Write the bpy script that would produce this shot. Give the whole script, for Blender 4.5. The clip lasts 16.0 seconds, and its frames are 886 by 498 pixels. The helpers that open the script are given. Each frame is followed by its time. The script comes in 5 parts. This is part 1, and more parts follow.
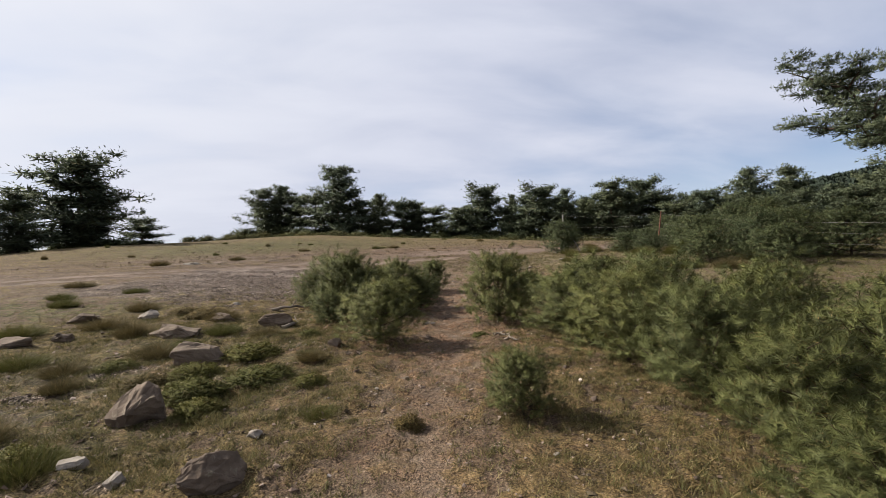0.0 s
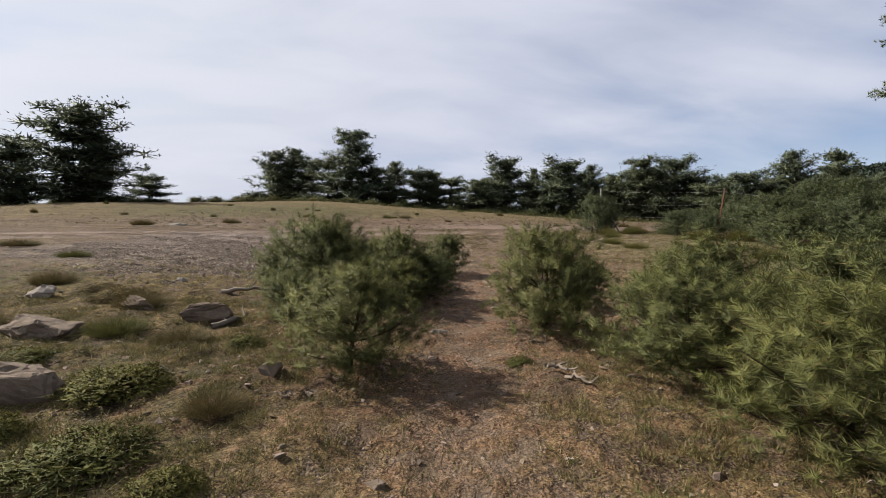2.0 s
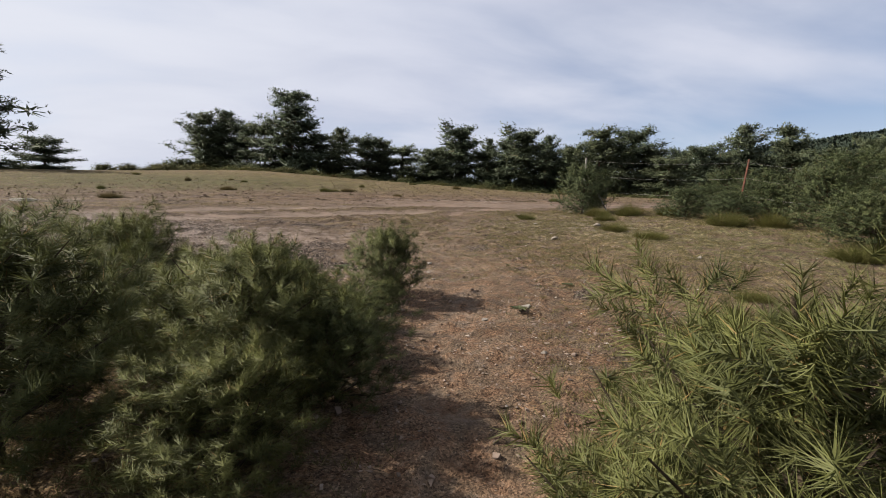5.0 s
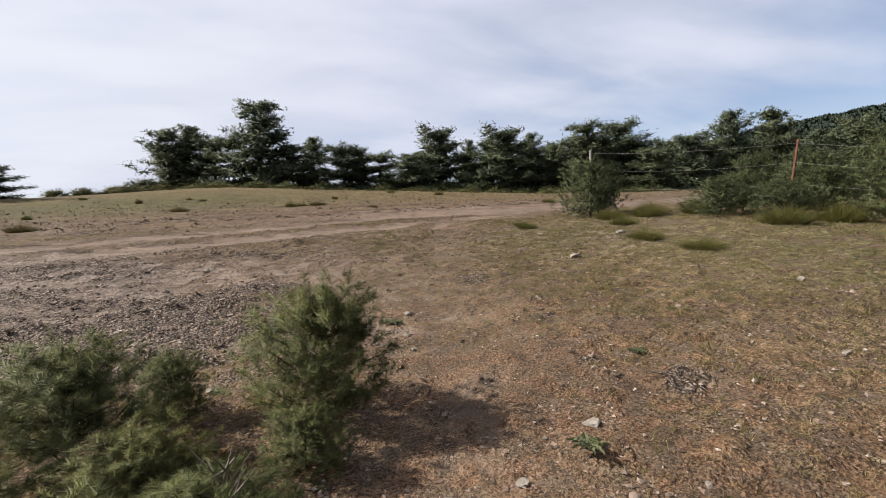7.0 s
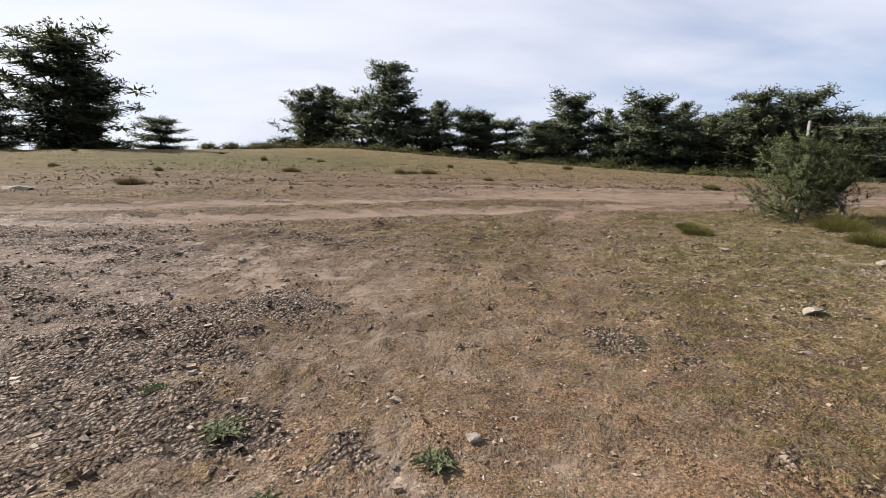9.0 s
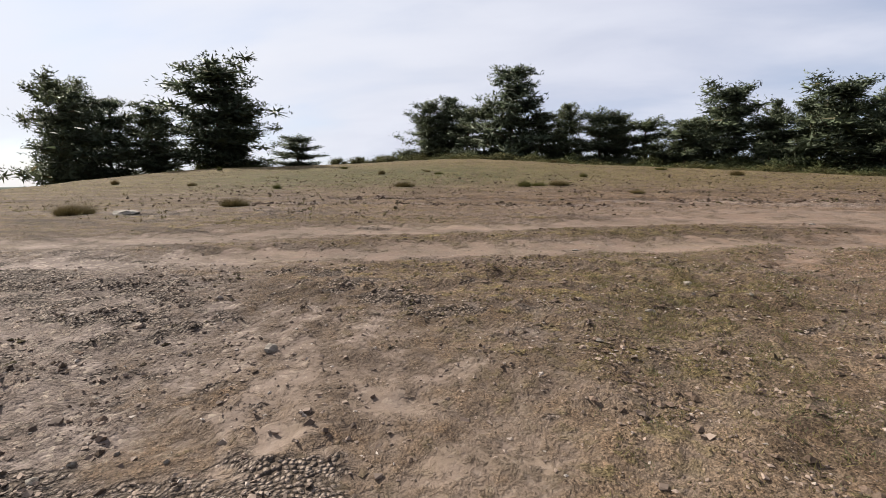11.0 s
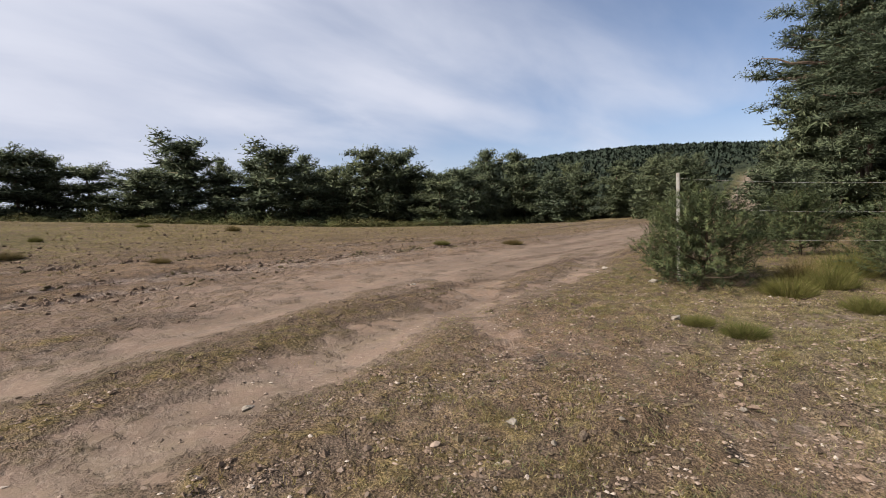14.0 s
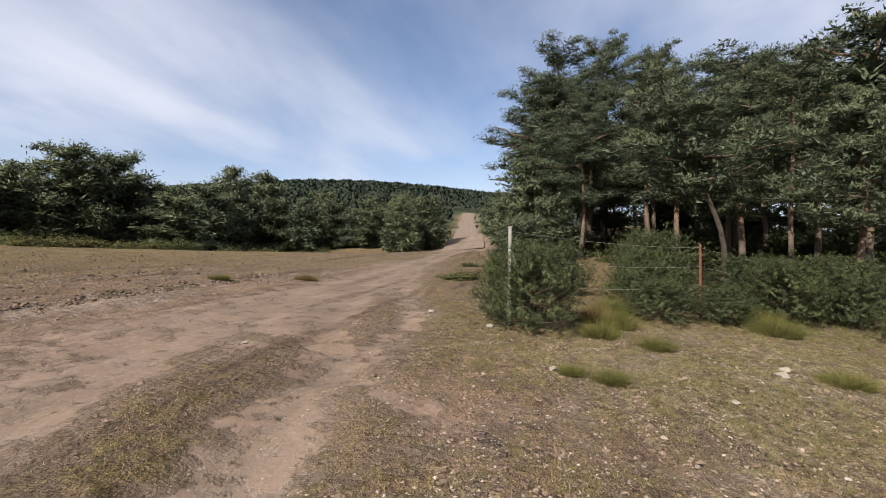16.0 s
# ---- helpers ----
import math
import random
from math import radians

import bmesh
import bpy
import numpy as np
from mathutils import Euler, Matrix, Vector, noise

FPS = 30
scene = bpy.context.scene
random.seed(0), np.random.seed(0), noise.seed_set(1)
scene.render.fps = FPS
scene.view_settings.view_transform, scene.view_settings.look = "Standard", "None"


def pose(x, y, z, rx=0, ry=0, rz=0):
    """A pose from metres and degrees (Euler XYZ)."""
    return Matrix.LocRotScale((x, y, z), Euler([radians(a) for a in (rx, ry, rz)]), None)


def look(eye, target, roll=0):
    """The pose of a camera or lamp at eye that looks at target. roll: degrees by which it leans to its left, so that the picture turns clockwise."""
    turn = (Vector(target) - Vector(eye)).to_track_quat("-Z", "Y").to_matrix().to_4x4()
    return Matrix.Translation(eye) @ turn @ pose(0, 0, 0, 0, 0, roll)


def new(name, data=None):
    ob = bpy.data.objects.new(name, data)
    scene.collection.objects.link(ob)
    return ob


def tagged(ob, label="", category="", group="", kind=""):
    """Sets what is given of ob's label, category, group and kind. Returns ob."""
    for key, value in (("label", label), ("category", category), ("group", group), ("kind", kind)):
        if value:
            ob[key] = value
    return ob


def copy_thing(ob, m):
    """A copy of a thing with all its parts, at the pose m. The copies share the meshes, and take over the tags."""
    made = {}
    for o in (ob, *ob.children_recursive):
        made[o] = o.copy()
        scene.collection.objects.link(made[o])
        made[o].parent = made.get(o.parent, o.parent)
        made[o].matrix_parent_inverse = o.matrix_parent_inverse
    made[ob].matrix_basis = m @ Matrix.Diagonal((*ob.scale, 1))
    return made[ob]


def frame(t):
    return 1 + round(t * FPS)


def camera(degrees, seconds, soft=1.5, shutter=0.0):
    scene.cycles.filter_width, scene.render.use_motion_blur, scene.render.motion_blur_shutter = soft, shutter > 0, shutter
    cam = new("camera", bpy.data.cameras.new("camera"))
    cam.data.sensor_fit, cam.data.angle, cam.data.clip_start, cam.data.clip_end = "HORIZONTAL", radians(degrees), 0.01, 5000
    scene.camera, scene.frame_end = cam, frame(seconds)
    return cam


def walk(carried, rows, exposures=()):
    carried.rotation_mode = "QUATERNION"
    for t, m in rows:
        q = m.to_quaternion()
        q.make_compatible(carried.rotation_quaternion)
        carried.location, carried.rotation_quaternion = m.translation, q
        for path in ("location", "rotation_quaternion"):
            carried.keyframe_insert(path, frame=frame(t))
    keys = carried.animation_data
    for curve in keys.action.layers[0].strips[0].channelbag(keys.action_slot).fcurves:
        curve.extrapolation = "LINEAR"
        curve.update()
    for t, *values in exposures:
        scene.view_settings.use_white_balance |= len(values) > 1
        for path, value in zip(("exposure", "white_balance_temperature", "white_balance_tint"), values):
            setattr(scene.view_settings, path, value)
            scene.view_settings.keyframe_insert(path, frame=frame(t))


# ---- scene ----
EXPOSURES = [(0.0, 1.06), (2.0, 1.0), (5.5, 1.03), (9.0, 1.27), (12.5, 1.0), (14.5, 1.12), (16.0, 1.22)]
# camera
cam = camera(87.5, 16.0, soft=0.75)
PATH = [
    (0, (0.002, 0.001, 1.601), (0.271, 1.982, 1.628), -1.68),
    (0.5, (0.041, 0.748, 1.628), (0.589, 2.671, 1.646), 1.72),
    (1, (0.148, 1.504, 1.649), (0.529, 3.465, 1.746), 0.90),
    (1.5, (0.235, 2.192, 1.568), (0.383, 4.186, 1.630), 1.68),
    (2, (0.328, 2.908, 1.581), (0.532, 4.896, 1.494), 1.14),
    (2.5, (0.478, 3.625, 1.625), (0.689, 5.613, 1.567), 0.75),
    (3, (0.552, 4.352, 1.674), (0.795, 6.337, 1.612), 0.55),
    (3.2, (0.586, 4.648, 1.693), (0.722, 6.642, 1.621), 0.11),
    (5.3, (0.974, 7.640, 1.842), (1.421, 9.577, 1.614), 0.89),
    (5.5, (0.997, 7.904, 1.851), (1.429, 9.842, 1.608), -0.59),
    (6, (1.137, 8.548, 1.905), (1.640, 10.469, 1.665), -1.90),
    (6.5, (1.325, 9.267, 1.993), (2.062, 11.106, 1.725), 0.47),
    (7, (1.551, 9.955, 1.987), (2.022, 11.890, 1.802), -2.10),
    (7.5, (1.771, 10.684, 2.037), (2.375, 12.580, 1.838), 2.21),
    (8, (1.943, 11.370, 2.077), (2.513, 13.273, 1.843), 0.56),
    (8.5, (2.118, 12.151, 2.133), (2.255, 14.133, 1.905), -0.64),
    (9, (2.245, 12.913, 2.211), (2.206, 14.888, 1.897), 1.66),
    (9.5, (2.305, 13.629, 2.266), (1.848, 15.543, 1.909), 0.34),
    (9.7, (2.311, 13.925, 2.289), (1.714, 15.805, 1.957), -0.33),
    (11.8, (1.391, 17.146, 2.504), (0.860, 19.053, 2.223), 0.59),
    (12, (1.310, 17.418, 2.543), (0.814, 19.324, 2.197), 0.59),
    (12.5, (1.121, 18.054, 2.636), (1.641, 19.978, 2.460), 1.23),
    (13, (0.903, 18.711, 2.700), (1.938, 20.410, 2.495), -2.13),
    (13.5, (0.588, 19.292, 2.740), (1.959, 20.741, 2.600), 1.05),
    (14, (0.308, 19.854, 2.747), (1.745, 21.242, 2.638), -2.23),
    (14.5, (0.187, 20.358, 2.833), (1.820, 21.509, 2.735), -1.20),
    (15, (0.021, 20.882, 2.916), (1.866, 21.652, 2.859), -0.36),
    (15.5, (0.054, 21.475, 2.991), (1.910, 22.171, 2.719), -4.49),
    (16, (0.080, 21.937, 3.083), (2.034, 22.364, 3.071), 0.69),
]
walk(cam, [(t, look(eye, target, roll)) for t, eye, target, roll in PATH], EXPOSURES)

# ---- light ----
SUN_AZ, SUN_EL = -70.0, 38.0          # degrees right of +y, above the horizon
sun_way = Vector((math.sin(radians(SUN_AZ)) * math.cos(radians(SUN_EL)), math.cos(radians(SUN_AZ)) * math.cos(radians(SUN_EL)), math.sin(radians(SUN_EL))))
sun_data = bpy.data.lights.new("sun", "SUN")
sun_data.energy, sun_data.angle, sun_data.color = 4.9, radians(0.6), (1.0, 0.945, 0.86)
sun = new("sun", sun_data)
sun.matrix_world = look(sun_way * 60, (0, 0, 0))


def link(tree, a, b):
    tree.links.new(a, b)


def node(tree, kind, **inputs):
    n = tree.nodes.new(kind)
    for key, value in inputs.items():
        n.inputs[key.replace("_", " ")].default_value = value
    return n


def maths(tree, op, a, b=None, clamp=False):
    n = tree.nodes.new("ShaderNodeMath")
    n.operation, n.use_clamp = op, clamp
    for k, v in enumerate((a, b)):
        if v is None:
            continue
        if isinstance(v, (int, float)):
            n.inputs[k].default_value = v
        else:
            link(tree, v, n.inputs[k])
    return n.outputs[0]


def span(tree, v, lo, hi):
    n = tree.nodes.new("ShaderNodeMapRange")
    n.interpolation_type = "SMOOTHSTEP"
    link(tree, v, n.inputs[0])
    n.inputs[1].default_value, n.inputs[2].default_value = lo, hi
    return n.outputs[0]


def mixed(tree, fac, a, b, mode="MIX"):
    n = tree.nodes.new("ShaderNodeMix")
    n.data_type, n.blend_type = "RGBA", mode
    for k, v in ((0, fac), (6, a), (7, b)):
        if isinstance(v, (int, float)):
            n.inputs[k].default_value = v
        elif isinstance(v, tuple):
            n.inputs[k].default_value = (*v, 1)
        else:
            link(tree, v, n.inputs[k])
    return n.outputs[2]


world = bpy.data.worlds.new("world")
scene.world = world
world.use_nodes = True
wt = world.node_tree
wt.nodes.clear()
out = wt.nodes.new("ShaderNodeOutputWorld")
back = wt.nodes.new("ShaderNodeBackground")
sky = wt.nodes.new("ShaderNodeTexSky")
sky.sky_type, sky.sun_disc = "NISHITA", False
sky.sun_elevation, sky.sun_rotation = radians(SUN_EL), radians(SUN_AZ)
sky.altitude, sky.dust_density = 1200, 1.6
coord = wt.nodes.new("ShaderNodeTexCoord")
parts = wt.nodes.new("ShaderNodeSeparateXYZ")
link(wt, coord.outputs["Generated"], parts.inputs[0])
up = maths(wt, "ADD", maths(wt, "MAXIMUM", parts.outputs[2], 0.0), 0.22)
flat = wt.nodes.new("ShaderNodeCombineXYZ")
link(wt, maths(wt, "DIVIDE", parts.outputs[0], up), flat.inputs[0])
link(wt, maths(wt, "MULTIPLY", maths(wt, "DIVIDE", parts.outputs[1], up), 1.9), flat.inputs[1])
veil = node(wt, "ShaderNodeTexNoise", Scale=0.34, Detail=4.0, Roughness=0.45, Distortion=0.6)
link(wt, flat.outputs[0], veil.inputs["Vector"])
wisps = node(wt, "ShaderNodeTexNoise", Scale=1.1, Detail=6.0, Roughness=0.5, Distortion=0.3)
link(wt, flat.outputs[0], wisps.inputs["Vector"])
toward = wt.nodes.new("ShaderNodeVectorMath")
toward.operation = "DOT_PRODUCT"
link(wt, coord.outputs["Generated"], toward.inputs[0])
toward.inputs[1].default_value = sun_way
near_sun = span(wt, toward.outputs["Value"], -0.6, 0.75)
cover = maths(wt, "ADD", maths(wt, "ADD", veil.outputs[0], maths(wt, "MULTIPLY", wisps.outputs[0], 0.35)), maths(wt, "MULTIPLY", near_sun, 0.20))
cover = span(wt, cover, 0.41, 0.93)
haze = span(wt, parts.outputs[2], 0.30, -0.02)
cover = maths(wt, "MAXIMUM", cover, maths(wt, "MULTIPLY", haze, 0.75))
shade = mixed(wt, span(wt, wisps.outputs[0], 0.3, 0.72), (0.68, 0.72, 0.87), (0.82, 0.85, 0.98))
glow = span(wt, toward.outputs["Value"], 0.25, 1.05)
cloud = mixed(wt, glow, shade, (0.98, 1.0, 1.08))
blue = mixed(wt, 1.0, sky.outputs[0], (0.122, 0.129, 0.141), "MULTIPLY")
link(wt, mixed(wt, cover, blue, cloud), back.inputs[0])
back.inputs[1].default_value = 0.425
link(wt, back.outputs[0], out.inputs[0])


# ---- materials ----
def material(name, rough=0.9, spec=0.25):
    m = bpy.data.materials.new(name)
    m.use_nodes = True
    t = m.node_tree
    b = t.nodes["Principled BSDF"]
    b.inputs["Roughness"].default_value = rough
    b.inputs["Specular IOR Level"].default_value = spec
    return m, t, b


def noise_at(t, scale, detail=4.0, rough=0.55, where="Object", stretch=None):
    c = t.nodes.new("ShaderNodeTexCoord")
    n = node(t, "ShaderNodeTexNoise", Scale=scale, Detail=detail, Roughness=rough)
    v = c.outputs[where]
    if stretch:
        s = t.nodes.new("ShaderNodeVectorMath")
        s.operation = "MULTIPLY"
        link(t, v, s.inputs[0])
        s.inputs[1].default_value = stretch
        v = s.outputs[0]
    link(t, v, n.inputs["Vector"])
    return n.outputs[0]


def relief(t, b, height, strength, distance):
    n = t.nodes.new("ShaderNodeBump")
    n.inputs["Strength"].default_value, n.inputs["Distance"].default_value = strength, distance
    link(t, height, n.inputs["Height"])
    link(t, n.outputs[0], b.inputs["Normal"])


def leaf_material(name, dark, light, dry, dry_part=0.06, through_part=0.25, by_shoot_shade=False):
    m, t, b = material(name, 0.62 if by_shoot_shade else 0.72, 0.22 if by_shoot_shade else 0.12)
    geo = t.nodes.new("ShaderNodeNewGeometry")
    info = t.nodes.new("ShaderNodeObjectInfo")
    r = geo.outputs["Random Per Island"]
    mix_by = r
    if by_shoot_shade:
        # random tone of each shoot, with the crown's inner shade painted in as darker tones
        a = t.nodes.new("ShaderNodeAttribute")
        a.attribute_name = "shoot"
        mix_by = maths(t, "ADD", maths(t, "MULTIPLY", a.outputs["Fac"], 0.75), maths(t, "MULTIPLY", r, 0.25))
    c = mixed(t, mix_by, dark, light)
    c = mixed(t, maths(t, "GREATER_THAN", r, 1 - dry_part), c, dry)
    if not by_shoot_shade:
        patch = span(t, noise_at(t, 2.6, 2.0), 0.35, 0.7)
        c = mixed(t, maths(t, "MULTIPLY", patch, 0.55), c, light)
    tint = mixed(t, info.outputs["Random"], (0.90, 0.93, 0.88), (1.10, 1.05, 0.88))
    c = mixed(t, 1.0, c, tint, "MULTIPLY")
    link(t, c, b.inputs["Base Color"])
    thin = t.nodes.new("ShaderNodeBsdfTranslucent")
    link(t, c, thin.inputs[0])
    mix = t.nodes.new("ShaderNodeMixShader")
    mix.inputs[0].default_value = through_part
    link(t, b.outputs[0], mix.inputs[1])
    link(t, thin.outputs[0], mix.inputs[2])
    link(t, mix.outputs[0], t.nodes["Material Output"].inputs[0])
    return m


needle_mat = leaf_material("pine_needles", (0.040, 0.046, 0.015), (0.122, 0.130, 0.044), (0.16, 0.11, 0.045), 0.03, 0.2, True)
fence_needle_mat = leaf_material("young_needles", (0.022, 0.032, 0.013), (0.088, 0.104, 0.044), (0.15, 0.12, 0.06), 0.03, 0.18, True)
far_needle_mat = leaf_material("pine_foliage", (0.044, 0.058, 0.036), (0.128, 0.146, 0.086), (0.07, 0.06, 0.03), 0.03, 0.12, True)
wood_needle_mat = leaf_material("forest_foliage", (0.040, 0.053, 0.033), (0.112, 0.132, 0.082), (0.10, 0.08, 0.04), 0.03, 0.18, True)
shrub_mat = leaf_material("shrub_leaves", (0.034, 0.044, 0.020), (0.092, 0.104, 0.046), (0.09, 0.07, 0.032), 0.1, 0.15)
heath_shrub_mat = leaf_material("heath_leaves", (0.045, 0.048, 0.020), (0.105, 0.102, 0.044), (0.12, 0.09, 0.04), 0.1, 0.15)
broom_mat = leaf_material("broom_stems", (0.042, 0.045, 0.013), (0.104, 0.102, 0.032), (0.15, 0.12, 0.055), 0.12, 0.2)
turf_mat = leaf_material("green_turf", (0.042, 0.044, 0.017), (0.105, 0.100, 0.042), (0.16, 0.13, 0.07), 0.2, 0.2)
heath_mat = leaf_material("dry_heather", (0.050, 0.040, 0.018), (0.100, 0.078, 0.033), (0.16, 0.115, 0.055), 0.3, 0.2)
grass_mat = leaf_material("dry_grass", (0.090, 0.076, 0.030), (0.172, 0.142, 0.068), (0.25, 0.21, 0.125), 0.25, 0.25)
herb_mat = leaf_material("grey_green_leaves", (0.055, 0.062, 0.034), (0.105, 0.112, 0.066), (0.15, 0.13, 0.07), 0.08, 0.2)
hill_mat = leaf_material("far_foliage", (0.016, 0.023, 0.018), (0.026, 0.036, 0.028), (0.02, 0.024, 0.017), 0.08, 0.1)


def bark(name, low, high, z0, z1):
    m, t, b = material(name, 0.95, 0.15)
    c = t.nodes.new("ShaderNodeTexCoord")
    s = t.nodes.new("ShaderNodeSeparateXYZ")
    link(t, c.outputs["Object"], s.inputs[0])
    n = noise_at(t, 60.0, 5.0, 0.65, "Object", (1, 1, 0.8))
    f = span(t, maths(t, "ADD", s.outputs[2], maths(t, "MULTIPLY", n, 0.12)), z0, z1)
    c = mixed(t, f, low, high)
    c = mixed(t, span(t, n, 0.35, 0.7), mixed(t, 0.6, c, (0.02, 0.016, 0.012)), c)
    link(t, c, b.inputs["Base Color"])
    relief(t, b, n, 0.9, 0.03)
    return m


bark_mat = bark("pine_bark", (0.100, 0.078, 0.062), (0.165, 0.102, 0.070), 0.16, 0.42)
dark_bark_mat = bark("old_pine_bark", (0.060, 0.047, 0.038), (0.085, 0.060, 0.045), 0.3, 0.8)
limb_mat = bark("limb_bark", (0.085, 0.064, 0.050), (0.115, 0.080, 0.058), 0.2, 1.0)
twig_mat = bark("young_bark", (0.062, 0.043, 0.030), (0.085, 0.062, 0.038), 0.2, 1.0)


def rock_material(name, a, b_, lichen):
    m, t, b = material(name, 0.93, 0.2)
    info = t.nodes.new("ShaderNodeObjectInfo")
    n1, n2 = noise_at(t, 5.0, 6.0, 0.6), noise_at(t, 38.0, 4.0, 0.7)
    c = mixed(t, span(t, n1, 0.3, 0.7), a, b_)
    c = mixed(t, span(t, noise_at(t, 14.0, 5.0, 0.7), 0.56, 0.66), c, lichen)
    c = mixed(t, maths(t, "MULTIPLY", span(t, n2, 0.45, 0.3), 0.6), c, (0.05, 0.045, 0.04))
    c = mixed(t, maths(t, "MULTIPLY", info.outputs["Random"], 0.25), c, (0.26, 0.20, 0.15))
    link(t, c, b.inputs["Base Color"])
    relief(t, b, maths(t, "ADD", n1, maths(t, "MULTIPLY", n2, 0.35)), 0.8, 0.03)
    return m


rock_mat = rock_material("weathered_rock", (0.066, 0.047, 0.034), (0.130, 0.096, 0.070), (0.150, 0.125, 0.090))
pale_rock_mat = rock_material("pale_quartz", (0.16, 0.138, 0.112), (0.25, 0.222, 0.19), (0.20, 0.176, 0.145))
dead_mat = rock_material("bleached_wood", (0.085, 0.068, 0.053), (0.165, 0.138, 0.112), (0.13, 0.11, 0.09))


def gravel_material():
    m, t, b = material("gravel", 0.9, 0.25)
    geo = t.nodes.new("ShaderNodeNewGeometry")
    r = geo.outputs["Random Per Island"]
    c = mixed(t, span(t, r, 0.0, 0.72), (0.085, 0.062, 0.048), (0.215, 0.162, 0.128))
    c = mixed(t, span(t, r, 0.84, 1.0), c, (0.32, 0.275, 0.235))
    n = noise_at(t, 55.0, 3.0)
    c = mixed(t, 0.5, c, mixed(t, n, (0.4, 0.4, 0.4), (1.5, 1.45, 1.4)), "MULTIPLY")
    link(t, c, b.inputs["Base Color"])
    return m


gravel_mat = gravel_material()


def clod_material():
    m, t, b = material("dry_clods", 0.97, 0.1)
    geo = t.nodes.new("ShaderNodeNewGeometry")
    c = mixed(t, geo.outputs["Random Per Island"], (0.060, 0.042, 0.030), (0.170, 0.120, 0.090))
    moss = span(t, noise_at(t, 0.8, 4.0), 0.48, 0.62)
    c = mixed(t, maths(t, "MULTIPLY", moss, 0.6), c, (0.062, 0.056, 0.022))
    c = mixed(t, 0.7, c, mixed(t, noise_at(t, 60.0, 4.0), (0.4, 0.4, 0.4), (1.6, 1.6, 1.6)), "MULTIPLY")
    link(t, c, b.inputs["Base Color"])
    relief(t, b, noise_at(t, 70.0, 4.0), 0.8, 0.02)
    return m


clod_mat = clod_material()


def metal_paint(name, col, rust, part_rust, rough=0.7):
    m, t, b = material(name, rough, 0.3)
    n = noise_at(t, 22.0, 6.0, 0.7)
    c = mixed(t, span(t, n, 0.62 - part_rust * 0.3, 0.72 - part_rust * 0.3), col, rust)
    link(t, c, b.inputs["Base Color"])
    relief(t, b, n, 0.4, 0.004)
    return m


post_mat = metal_paint("whitewashed_concrete", (0.23, 0.22, 0.20), (0.19, 0.165, 0.135), 0.3, 0.9)
rust_mat = metal_paint("rusted_iron", (0.125, 0.046, 0.027), (0.075, 0.032, 0.02), 0.6, 0.85)
stake_mat = metal_paint("grey_weathered_wood", (0.32, 0.25, 0.18), (0.18, 0.13, 0.09), 0.5, 0.95)
wire_mat = metal_paint("galvanised_wire", (0.26, 0.25, 0.24), (0.15, 0.10, 0.07), 0.4, 0.45)


